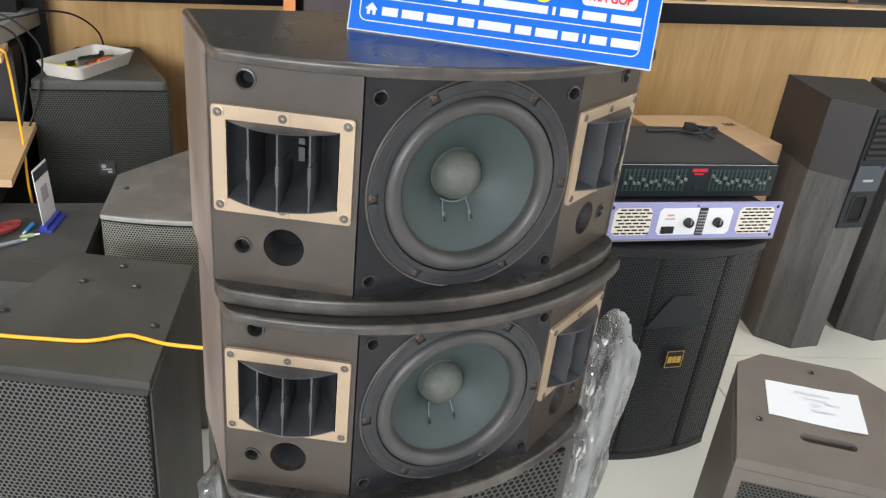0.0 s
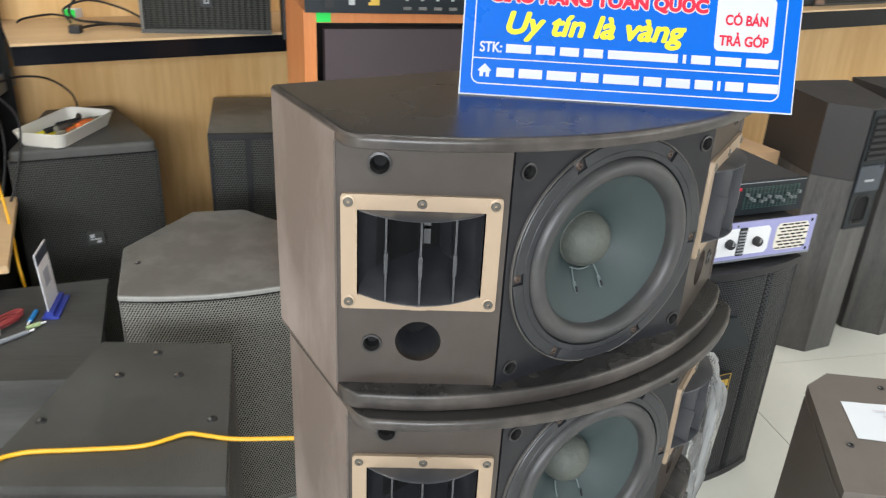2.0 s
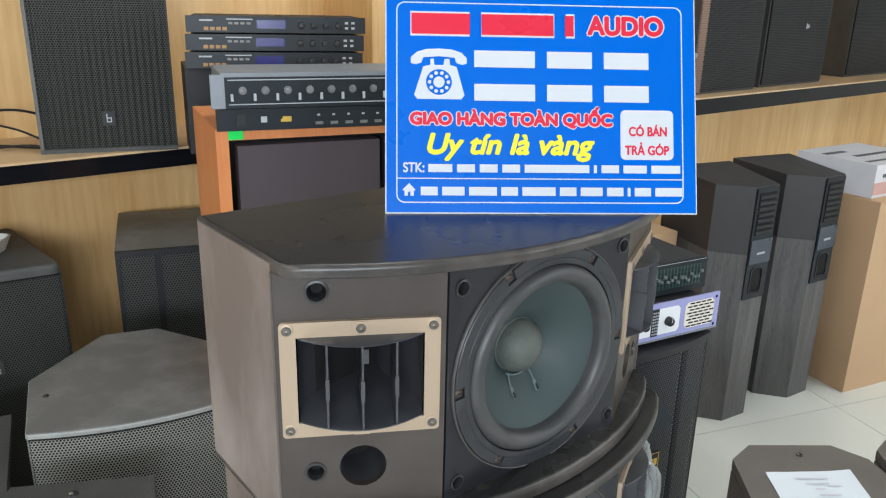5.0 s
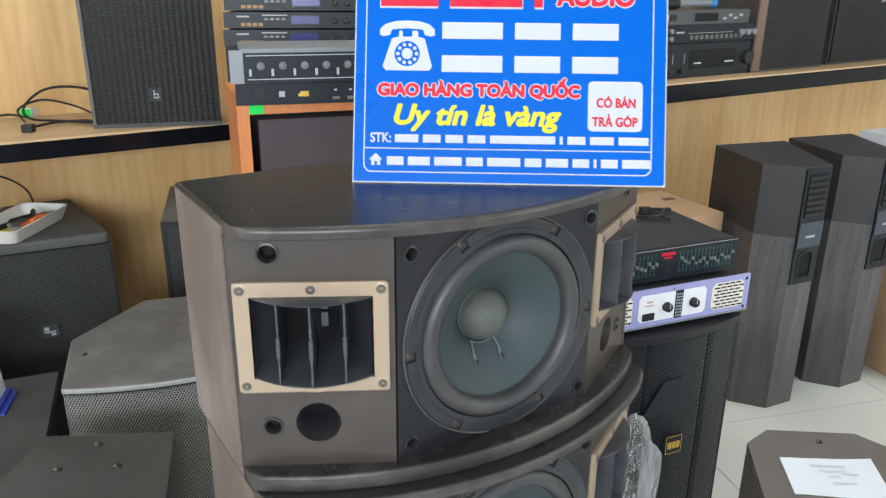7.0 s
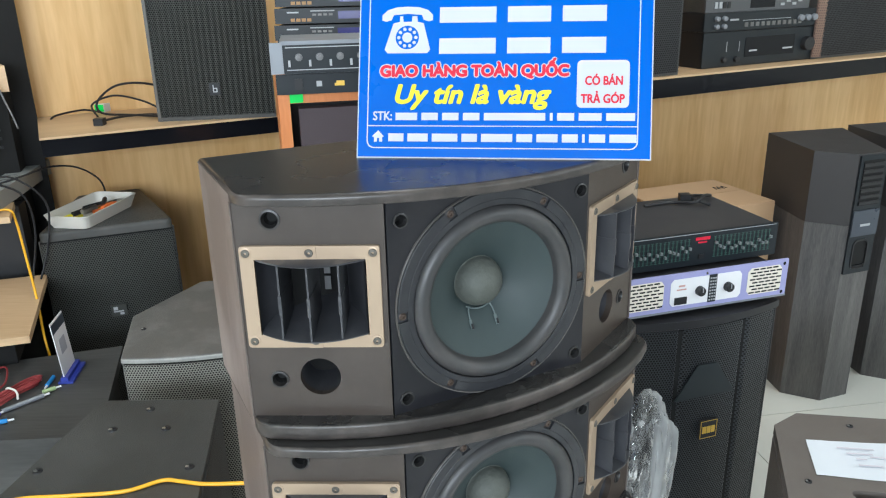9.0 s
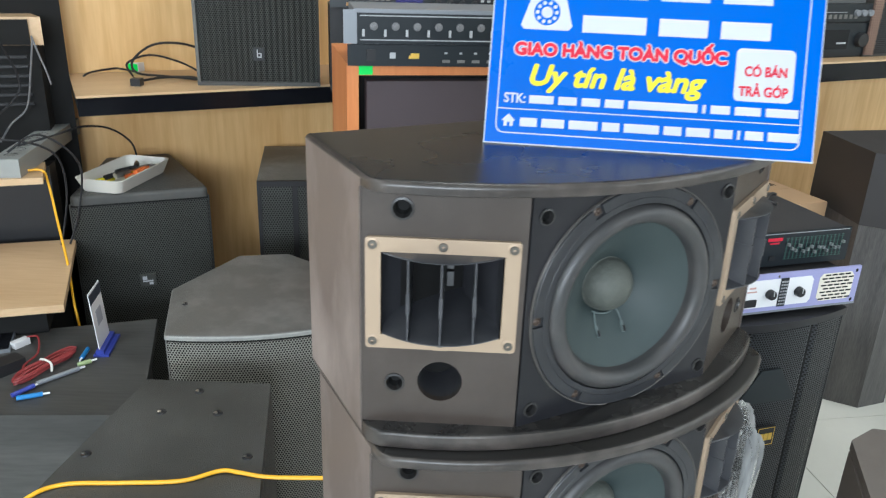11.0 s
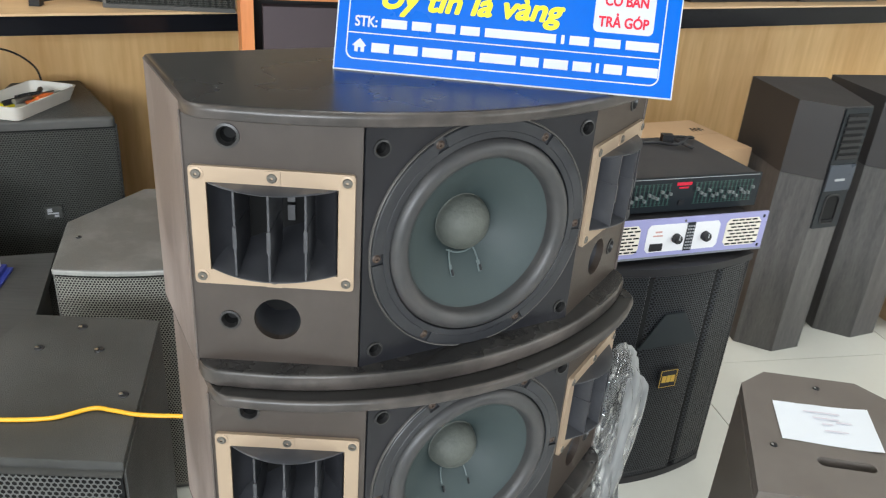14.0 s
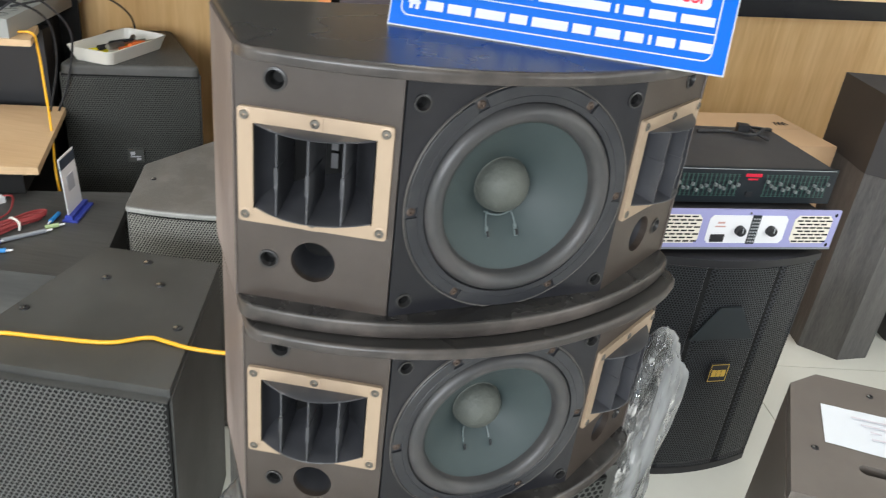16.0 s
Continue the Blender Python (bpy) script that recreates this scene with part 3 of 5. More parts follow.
def horn_body():
    """Lips above and below that bulge out over the frame, and walls that narrow down to the throat."""
    bm = bmesh.new()
    rows = []
    n = 20
    for depth, high, half, out in ((0.0, 0.0475, 0.0655, 1.0), (0.012, 0.0440, 0.0650, 0.72), (0.03, 0.038, 0.058, 0.2), (0.066, 0.026, 0.026, 0.0), (0.100, 0.018, 0.018, 0.0)):
        ring = []
        for sgn in (1, -1):
            for i in range(n + 1):
                x = sgn * (-half + 2 * half * i / n)
                ring.append(bm.verts.new((x, depth - out * bow(x, half), sgn * high)))
        rows.append(ring)
    for a, b in zip(rows, rows[1:]):
        for i in range(len(a)):
            j = (i + 1) % len(a)
            bm.faces.new((a[i], a[j], b[j], b[i]))
    bm.faces.new(rows[-1])
    for sgn in (1, -1):
        # the thickness of each lip, and the shelf that runs back from it to the frame
        lip = []
        for out, back, dz in ((1, 0.0, 0.0), (1, -0.0006, 0.0009), (0.97, 0.0004, 0.0019), (0.0, 0.004, 0.0024)):
            row = []
            for i in range(n + 1):
                x = -0.0655 + 0.131 * i / n
                row.append(bm.verts.new((x, back - out * bow(x), sgn * (0.0475 + dz))))
            lip.append(row)
        for a, b in zip(lip, lip[1:]):
            for i in range(n):
                bm.faces.new((a[i], a[i + 1], b[i + 1], b[i]))
    return bm


def vane(x):
    """An upright blade whose front edge follows the bulge, with a thicker piece at its middle."""
    y0 = -bow(x) + 0.0006
    a = box(x - 0.0011, x + 0.0011, y0, 0.045, -0.0472, 0.0472, 0.0006, 1)
    b = box(x - 0.0020, x + 0.0020, y0 - 0.0010, 0.03, -0.0150, 0.0090, 0.0006, 1)
    return join(a, b)


def arc_block(r0, r1, a0, a1, y0, y1):
    """A flat piece of a ring, from angle a0 to a1 in degrees, its outer rim eased."""
    bm = bmesh.new()
    n = max(6, int((a1 - a0) / 3))
    rows = []
    for i in range(n + 1):
        a = radians(a0 + (a1 - a0) * i / n)
        rows.append([bm.verts.new((r * math.cos(a), y, r * math.sin(a))) for r, y in ((r0, y1), (r0, y0), (r1 - 0.001, y0), (r1, y0 + 0.001), (r1, y1))])
    for a, b in zip(rows, rows[1:]):
        for i in range(5):
            bm.faces.new((a[i], a[(i + 1) % 5], b[(i + 1) % 5], b[i]))
    bm.faces.new(rows[0])
    bm.faces.new(rows[-1][::-1])
    return bm


def woofer(sp):
    zc = 0.162
    m = pose(0, 0, zc)
    slots = (-1, 58, 119, 182, 239, 297)
    fr = part("woofer_frame", lathe([(0.1195, 0.012), (0.1195, -0.0008), (0.1200, -0.0012), (0.1412, -0.0012), (0.1422, -0.0006), (0.1424, 0.0)], 96), "frame", sp, "dark pressed woofer frame with notched gasket", m=m)
    # paler ring: the highlight on the frame's edge is put into its colour
    part("outer_rim", lathe([(0.1408, -0.0010), (0.1412, -0.0030), (0.1420, -0.0034), (0.1427, -0.0028), (0.1430, 0.0)], 96), "edge", fr, "frame edge with its bright highlight put into the colour")
    part("gasket", lathe([(0.1195, 0.0), (0.1195, -0.0040), (0.1200, -0.0046), (0.1268, -0.0046), (0.1272, -0.0042), (0.1272, 0.0)], 96), "frame", fr, "smooth inner gasket ring")
    for i, a0 in enumerate(slots):
        a1 = slots[(i + 1) % 6] + (360 if i == 5 else 0)
        part("gasket_arc", arc_block(0.1273, 0.1402, a0 + 2.9, a1 - 2.9, -0.0045, -0.001), "frame", fr)
        share("frame_screw", FRAME_SCREW, fr, pose(0.1335 * math.cos(radians(a0)), -0.0012, 0.1335 * math.sin(radians(a0))), "rusty frame screw in a notch")
    roll = [(0.1195, 0.003)] + [(0.1070 + 0.0120 * math.cos(math.pi * i / 12), 0.002 - 0.013 * math.sin(math.pi * i / 12)) for i in range(13)] + [(0.0940, 0.005)]
    part("surround", lathe(roll, 96), "rubber", sp, "rolled rubber woofer surround", m=m)
    cone = [(0.0952, 0.005), (0.080, 0.0135), (0.064, 0.0235), (0.050, 0.035), (0.038, 0.046), (0.028, 0.055)]
    part("cone", lathe(cone, 96), "cone", sp, "blue-grey paper woofer cone", m=m)
    cap = [(0.0355, 0.0515), (0.0355, 0.048)] + [(0.0345 * math.cos(math.pi / 2 * i / 11), 0.047 - 0.031 * math.sin(math.pi / 2 * i / 11)) for i in range(12)]
    part("dust_cap", lathe(cap, 48), "cap", sp, "grey-green domed dust cap", m=m)
    for x in (-0.0195, 0.0175):
        w = part("lead_wire", tube([(x * 0.86, 0.0425, -0.0330), (x * 0.98, 0.0385, -0.0385), (x * 1.04, 0.0345, -0.0445), (x * 1.06, 0.0305, -0.0505)], 0.0011, 8), "glue", sp, "lead wire under dried glue", m=m)
        part("glue_drop", tube([(x * 1.05, 0.0320, -0.0480), (x * 1.06, 0.0292, -0.0530), (x * 1.06, 0.0262, -0.0580), (x * 1.06, 0.0248, -0.0605)], 0.0022, 8), "glue", w, "drop of dried glue")
        part("eyelet", tube([(x * 1.06, 0.0262, -0.0515), (x * 1.06, 0.0222, -0.0580)], 0.0017, 6), "black", w)
    part("glue_bead", tube([(-0.021, 0.0425, -0.0325), (-0.010, 0.0405, -0.0365), (0.004, 0.0405, -0.0370), (0.0185, 0.0425, -0.0320)], 0.0012, 6), "glue", sp, "thin bead of dried glue", m=m)


def karaoke_speaker(m, label):
    sp = thing("karaoke_speaker", m, label, "speaker", "stacked karaoke speakers")
    for name, z, mat in (("bottom_panel", 0.0, "lip"), ("top_panel", 0.324 - PLATE_TOP, "top")):
        if z == 0:
            panel = part(name, lid(rounded_front(0.016), z, z + PLATE, 0.0045, 4, 0.004), mat, sp)
        else:
            panel = part(name, lid(rounded_front(0.020), z, z + PLATE_TOP, 0.006, 6, 0.002), mat, sp)
        # steep faces take the lighter rim paint, which holds light falling on them
        panel.data.materials.append(M["rim"])
        for f in panel.data.polygons:
            f.material_index = 1 if abs(f.normal.z) < 0.8 else 0
    outline = [(-0.309, 0.276), (-0.3095, 0.0865), (-0.297, 0.095), (-0.297, 0.264), (0.292, 0.264), (0.292, 0.095), (0.3035, 0.0875), (0.304, 0.276)]
    part("cabinet_shell", prism(outline, 0.0075, 0.3185), "cabinet", sp, "dusty grey-brown cabinet sides", smooth=False)
    # thin pale tubes: edge wear, with the edges' highlight put into the colour
    for k in (-1, 1):
        e = 0.3096 if k < 0 else 0.3036
        part("corner_edge", tube([(k * e, 0.0868, PLATE), (k * e, 0.0868, 0.162), (k * e, 0.0868, 0.324 - PLATE_TOP)], 0.0011, 6, 2), "wornhighlight", sp, "worn corner line with its highlight in the colour")
        for z in (0.0076, 0.3184):
            part("rim_edge", tube([(k * (e - 0.0012), 0.084, z), (k * (e - 0.0010), 0.18, z), (k * (e - 0.0010), 0.275, z)], 0.0012, 6, 2), "wornhighlight", sp, "worn rim line with its highlight in the colour")
    z0, z1 = PLATE, 0.324 - PLATE_TOP
    holes = [ring_points(0, 0.162, 0.134, 72)] + [ring_points(sx * 0.131, 0.1610 + sz * 0.1198, 0.0095, 20) for sx in (-1, 1) for sz in (-1, 1)]
    part("centre_baffle", sheet(rect_points(-0.149, 0.1435, z0, z1), holes, 0.014), "centre", sp, "satin black centre baffle", smooth=False)
    for sx in (-1, 1):
        for sz in (-1, 1):
            socket(sp, pose(sx * 0.131, 0, 0.1610 + sz * 0.1198), 0.0098)
    for k in (-1, 1):
        side_baffle(k, sp)
    woofer(sp)
    part("inner_back", box(-0.29, 0.29, 0.10, 0.11, z0, z1), "dark", sp)
    return sp


SCREW = screw_mesh()
FRAME_SCREW = finish("frame_screw", lathe([(0.0, -0.0003), (0.0012, -0.0004), (0.0016, -0.0020), (0.0034, -0.0018), (0.0042, -0.0006), (0.0052, 0.0)], 14), "rust")
SPEAKER = karaoke_speaker(pose(0.027, 0.9155, 0.9345, 0, 0, 27), "dark grey-brown karaoke speaker without its grille, cream horn frames")
_low = copy_thing(SPEAKER, pose(0.0392, 0.9010, 0.6105, 0, 0, 27.0))
for _o in list(_low.children_recursive):
    if _o.name.startswith("glue_"):          # its lead wires carry no glue
        bpy.data.objects.remove(_o)
tagged(_low, "dark grey-brown karaoke speaker under its twin, on a wrapped speaker")


# ---- general stage speakers ----
def grille_on(parent, w, z0, z1, pitch, hole, sag, y, mat, label, keep=None):
    """A perforated front, bowed by sag at its middle, a few millimetres before y."""
    h = z1 - z0

    def shape(u, v):
        return u, y - 0.004 - sag * (1 - (2 * u / w) ** 2), (z0 + z1) / 2 + v

    return perforated("grille", w - 0.006, h - 0.006, pitch, hole, shape, mat, parent, label, keep)


def front_rounded(plan, z0, z1, r):
    """A lid whose front upper edge is well rounded, its other edges only eased."""
    bm = prism(plan, z0, z1)
    es = [e for e in bm.edges if all(v.co.y < 0.001 and v.co.z > z1 - 0.001 for v in e.verts)]
    bmesh.ops.bevel(bm, geom=es, offset=r, segments=6, affect="EDGES", clamp_overlap=True)
    es = [e for e in bm.edges if len(e.link_faces) == 2 and e.calc_face_angle(0) > radians(40) and max(v.co.z for v in e.verts) > z0 + 0.001]
    bmesh.ops.bevel(bm, geom=es, offset=0.003, segments=2, affect="EDGES", clamp_overlap=True)
    return bm


def stage_speaker(name, m, plan, height, label, mat="vinyl", grille="grille", pitch=0.008, hole=0.0028, lip=0.035, margin=0.012, grille_low=0.02, sag=0.0, group="", bevel=0.012, front_round=False):
    """A moulded or wooden speaker over a plan whose first and last points are its front corners (y = 0)."""
    sp = thing(name, m, label, "speaker", group)
    xs = [p[0] for p in plan]
    w = plan[-1][0] - plan[0][0]
    front = [] if not sag else [(w / 2 * (1 - 2 * i / 12), -sag * (1 - (1 - 2 * i / 12) ** 2)) for i in range(1, 12)]
    body = [p if p[1] > 0.001 else (p[0], 0.016) for p in plan] + [(x, y + 0.016) for x, y in front]
    part("body", prism(body, 0.0, height - lip, 0.004, 1), mat, sp)
    part("top", front_rounded(list(plan), height - lip, height, bevel) if front_round else lid(eased(list(plan) + front, bevel * 2.0, 7), height - lip, height, bevel, 6), mat, sp)
    edge = [(plan[-1][0] - 0.004, 0.0)] + front + [(plan[0][0] + 0.004, 0.0)]
    part("backing", prism([(x, y + 0.009) for x, y in edge] + [(x, y + 0.0145) for x, y in edge[::-1]], grille_low, height - lip - 0.002), "dark", sp, smooth=False)
    grille_on(sp, w - 2 * margin, grille_low, height - lip + (0.004 if front_round else -0.003), pitch, hole, sag, 0.008, grille, "perforated steel grille")
    return sp


def top_screw(sp, x, y, z, r=0.007):
    part("insert", upright([(0, z - 0.0002), (r * 0.5, z + 0.0002), (r * 0.55, z + 0.0022), (r, z + 0.0022), (r * 1.15, z - 0.0005)], 16), "black", sp, "top fixing insert", m=pose(x, y, 0))
    # bright disc set off-centre stands for the glint on the recessed bolt
    part("bolt_glint", upright([(0, z + 0.0026), (r * 0.42, z + 0.0024), (r * 0.5, z + 0.0004)], 10), "steel", sp, "small steel disc added for the glint on the bolt", m=pose(x - r * 0.55, y, 0))


# the one beside the stack, cable across its top
_ls = stage_speaker("stage_speaker", pose(-0.676, 1.050, 0, 0, 0, -0.6), [(-0.200, 0.0), (-0.135, 0.437), (0.125, 0.437), (0.200, 0.0)], 0.61,
                    "black textured stage speaker with a perforated grille, standing on the floor", grille="frontgrille", pitch=0.0102, hole=0.0041, lip=0.0175, margin=0.004, bevel=0.0165, front_round=True)
for _x, _y in ((-0.063, 0.318), (0.047, 0.321), (0.139, 0.187), (-0.149, 0.178), (-0.013, 0.397)):
    top_screw(_ls, _x, _y, 0.61, 0.0085)

# dusty hexagonal one behind it
_gs = stage_speaker("stage_speaker", pose(-0.617, 1.668, 0, 0, 0, 11.8), [(-0.205, 0.0), (-0.2163, 0.2555), (-0.0577, 0.470), (0.0804, 0.4683), (0.304, 0.2216), (0.205, 0.0)], 0.64,
                    "dusty dark grey six-sided stage speaker with a worn bright grille", "greyvinyl", "greygrille", pitch=0.0068, hole=0.0026, lip=0.012, margin=0.004, sag=0.028, grille_low=0.02, bevel=0.006)
top_screw(_gs, -0.174, 0.161, 0.64, 0.006)
for _o in _gs.children:
    if _o.name.startswith("top"):
        _o.data.materials.append(M["scuff"])          # the rim of the lid is rubbed pale
        for _f in _o.data.polygons:
            _f.material_index = 1 if abs(_f.normal.z) < 0.75 else 0

# the one that carries the tool tray
_rs = stage_speaker("stage_speaker", pose(-1.262, 2.245, 0, 0, 0, 21), [(-0.036, 0.0), (-0.012, 0.10), (0.060, 0.46), (0.27, 0.46), (0.345, 0.10), (0.365, 0.0)], 0.758,
                    "black stage speaker with a perforated grille, carrying a tool tray", grille="grille", pitch=0.0075, hole=0.0026, lip=0.03, margin=0.003, bevel=0.012)
for _o in _rs.children:
    if _o.name.startswith("grille"):
        _o.matrix_basis = pose(0.1645, 0, 0)
_b = part("badge", box(-0.024, 0.024, -0.004, 0.006, -0.020, 0.020, 0.002), "grille", _rs, "square grey badge", m=pose(0.160, -0.002, 0.47))
part("badge_mark", join(box(-0.016, -0.003, -0.006, -0.004, 0.003, 0.014), box(-0.016, 0.014, -0.006, -0.004, -0.004, 0.000), box(0.002, 0.014, -0.006, -0.004, -0.014, -0.007)), "mark", _b)

# slim one by the wall with a split grille
_ms = thing("column_speaker", pose(-0.786, 2.43, 0, 0, 0, 9), "grey-black speaker with a grille split by a centre strip", "speaker")
part("body", prism([(0, 0.012), (-0.002, 0.46), (0.34, 0.46), (0.38, 0.012)], 0, 0.765, 0.006, 2), "greyvinyl", _ms)
part("backing", box(0.012, 0.368, 0.006, 0.0115, 0.02, 0.745), "dark", _ms)
part("front_frame", sheet(rect_points(0, 0.38, 0.0, 0.765), [rect_points(0.012, 0.112, 0.02, 0.748), rect_points(0.128, 0.368, 0.02, 0.748)], 0.012), "black", _ms, smooth=False)
for _x0, _x1 in ((0.012, 0.112), (0.128, 0.368)):
    perforated("grille", _x1 - _x0, 0.45, 0.0085, 0.003, lambda u, v, a=(_x0 + _x1) / 2: (u + a, 0 * u + 0.004, 0.52 + v), "grille", _ms, "perforated steel grille")

# wrapped speaker under the stack
_ws = thing("wrapped_speaker", pose(0.0385, 0.8905, 0, 0, 0, 25.2), "black perforated speaker wrapped in clear film under the stack", "speaker")
part("body", prism([(-0.31, 0.05), (-0.31, 0.272), (0.25, 0.272), (0.27, 0.05)], 0, 0.606, 0.008, 2), "vinyl", _ws)
part("backing", box(-0.25, 0.25, 0.044, 0.0495, 0.02, 0.59), "dark", _ws)
perforated("grille", 0.52, 0.57, 0.0115, 0.0044, lambda u, v: (u, 0.036 + 0 * u, 0.305 + v), "grille", _ws, "coarse perforated grille")


def crumpled(name, centre, half, seed, label, turn=0):
    """A bunch of clear film: a sagging bag with many creases."""
    bm = bmesh.new()
    n, k = 72, 64
    rows = []
    for j in range(k + 1):
        t = j / k
        r = (0.62 + 0.38 * min(1, t / 0.6)) * math.sqrt(max(0.02, 1 - max(0, (t - 0.62) / 0.385) ** 2))
        row = []
        for i in range(n):
            a = 2 * math.pi * i / n
            p = Vector((math.cos(a) * r, math.sin(a) * r, 2 * t - 1))
            q = Vector((p.x * 1.6 + seed, p.y * 1.6, p.z * 1.3))
            fold = abs(noise.noise(Vector((q.x * 1.9 + q.z * 0.8, q.y * 1.9, q.z * 1.1 - q.x * 0.9))))
            crease = abs(noise.noise(Vector((q.x * 3.6 - q.z * 1.6, q.y * 3.6, q.z * 2.6 + 9))))
            d = 0.24 * noise.noise(q * 1.1) + 0.34 * fold + 0.14 * crease - 0.16
            row.append(bm.verts.new((p.x * half[0] * (1 + d), p.y * half[1] * (1 + d), p.z * half[2] + 0.03 * d)))
        rows.append(row)
    for a, b in zip(rows, rows[1:]):
        for i in range(n):
            bm.faces.new((a[i], a[(i + 1) % n], b[(i + 1) % n], b[i]))
    bm.faces.new(rows[-1])
    return solo(name, bm, "wrap", label, "plastic film", pose(*centre, 0, 0, turn))


crumpled("plastic_film", (0.318, 1.208, 0.492), (0.098, 0.038, 0.275), 3.0, "bunched clear plastic film hanging beside the stacked speakers", 43)
crumpled("plastic_film", (-0.285, 0.905, 0.43), (0.06, 0.06, 0.19), 8.0, "bunched clear plastic film low beside the wrapped speaker", 0)


# ---- the sign on the stack ----
def sign():
    w, h = 0.385, 0.274
    base = pose(-0.154, 1.003, 1.2588, 0, 0, -7.4) @ pose(w / 2, 0, 0, -20, 0, 0)
    s = thing("tabletop_sign", base, "blue printed shop sign with white frame line, leaning back", "sign")
    part("board", box(-w / 2, w / 2, 0.0, 0.004, 0, h, 0.0008, 1), "signwhite", s, "white board edge")
    part("print", box(-w / 2 + 0.0016, w / 2 - 0.0016, -0.0008, 0.0004, 0.0016, h - 0.0016), "blue", s, "glossy blue print")
    part("strut", box(-0.03, 0.03, 0.0, 0.003, -0.19, 0.0), "signwhite", s, "fold-out back strut", m=pose(0, 0.0045, 0.195, 42, 0, 0))

    def X(p):
        return (p - 527.5) / 966 * w

    def Z(p):
        return (693 - p) / 668 * h - 0.0006

    y = pose(0, -0.0012, 0)
    fx0, fx1, fz0, fz1 = X(78), X(968), Z(660), Z(62)
    part("border", sheet(rect_points(fx0, fx1, fz0, fz1, 0.010, 5), [rect_points(fx0 + 0.0014, fx1 - 0.0014, fz0 + 0.0014, fz1 - 0.0014, 0.009, 5)], 0.0006), "signwhite", s, "white border line", smooth=False, m=y)
    part("rule", box(fx0 + 0.001, fx1 - 0.001, -0.0006, 0, Z(589), Z(586)), "signwhite", s, m=y)
    # the shop's name and the numbers stay plain bars
    bars("name_edge", [4, 5, 0.6], X(121), X(628), Z(127), 0.030, "signwhite", s, y, "white outline of a bar")
    bars("name_bar", [4, 5, 0.6], X(124), X(625), Z(127), 0.0255, "red", s, y @ pose(0, -0.0004, 0), "red bar in place of a name")
    for bold, mat, d in ((0.0032, "signwhite", 0.0002), (0.0015, "red", 0.0007)):
        part("letters", moved(letters("AUDIO", 0.031, X(905) - X(672), bold=bold), pose(X(788), -d, Z(127))), mat, s, "red capital letters with a white outline", smooth=False, m=y)
    for p in (230, 330):
        bars("number_bar", [4, 3, 3], X(316), X(860), Z(p), 0.0205, "signwhite", s, y, "white bar in place of a number")
    bars("account_bar", [4, 3, 3, 3, 11, 0.5, 3, 4, 5], X(175), X(957), Z(557), 0.0098, "signwhite", s, y, "white bar in place of a number or name")
    bars("address_bar", [3, 4, 5, 3, 6, 3, 4, 3, 0.5, 3, 5], X(152), X(963), Z(625), 0.0105, "signwhite", s, y, "white bar in place of an address")
    part("letters", moved(letters("STK:", 0.0165, 0.025, bold=0.0004), pose(X(131), -0.0004, Z(557))), "signwhite", s, "white letters", smooth=False, m=y)
    t = letters("GIAO HÀNG TOÀN QUỐC", 0.0200, X(742) - X(122), bold=0.0026)
    part("letters_edge", moved(t, pose(X(432), -0.0003, Z(412))), "signwhite", s, "white outline of the red line", smooth=False, m=y)
    t = letters("GIAO HÀNG TOÀN QUỐC", 0.0200, X(742) - X(122), bold=0.0012)
    part("letters", moved(t, pose(X(432), -0.0008, Z(412))), "red", s, "red capital letters", smooth=False, m=y)
    t = letters("Uy tín là vàng", 0.0345, X(685) - X(174), shear=0.25, bold=0.0014)
    part("letters", moved(t, pose(X(430), -0.0004, Z(488))), "yellow", s, "yellow slanting letters", smooth=False, m=y)
    p = part("panel", sheet(rect_points(X(770), X(937), Z(528), Z(378), 0.006, 4), [], 0.0006), "signwhite", s, "white rounded panel", smooth=False, m=y)
    for text, q in (("CÓ BÁN", 444), ("TRẢ GÓP", 501)):
        t = letters(text, 0.0158, (X(916) - X(798)) if q == 444 else X(922) - X(784), bold=0.0005)
        part("letters", moved(t, pose(X(856 if q == 444 else 853), -0.0004, Z(q))), "red", p, "red letters", smooth=False)
    # old telephone and little house
    tel = part("telephone_shape", sheet([(X(a), Z(b)) for a, b in ((160, 255), (182, 250), (182, 232), (192, 232), (194, 250), (222, 250), (224, 232), (240, 232), (242, 250), (262, 255), (286, 340), (276, 352), (142, 352), (132, 340))],
                                        [ring_points(X(208), Z(301), 0.0158, 28)], 0.0006), "signwhite", s, "white telephone body", smooth=False, m=y)
    part("handset", sheet([(X(a), Z(b)) for a, b in ((122, 245), (122, 228), (140, 212), (170, 203), (208, 201), (246, 203), (276, 212), (293, 228), (293, 245), (280, 249), (262, 244), (256, 228), (208, 224), (160, 228), (154, 244), (136, 249))], [], 0.0006), "signwhite", tel, smooth=False)
    part("dial", sheet(ring_points(X(208), Z(301), 0.0068, 20), [], 0.0006), "signwhite", tel, smooth=False)
    for i in range(10):
        a = radians(36 * i)
        part("dial_dot", sheet(ring_points(X(208) + 0.0115 * math.cos(a), Z(301) + 0.0115 * math.sin(a), 0.0023, 10), [], 0.0006), "signwhite", tel, smooth=False)
    part("house_shape", sheet([(X(a), Z(b)) for a, b in ((96, 622), (117, 602), (137, 622), (131, 624), (131, 639), (121, 639), (121, 627), (113, 627), (113, 639), (103, 639), (103, 624))], [], 0.0006), "signwhite", s, smooth=False, m=y)


sign()


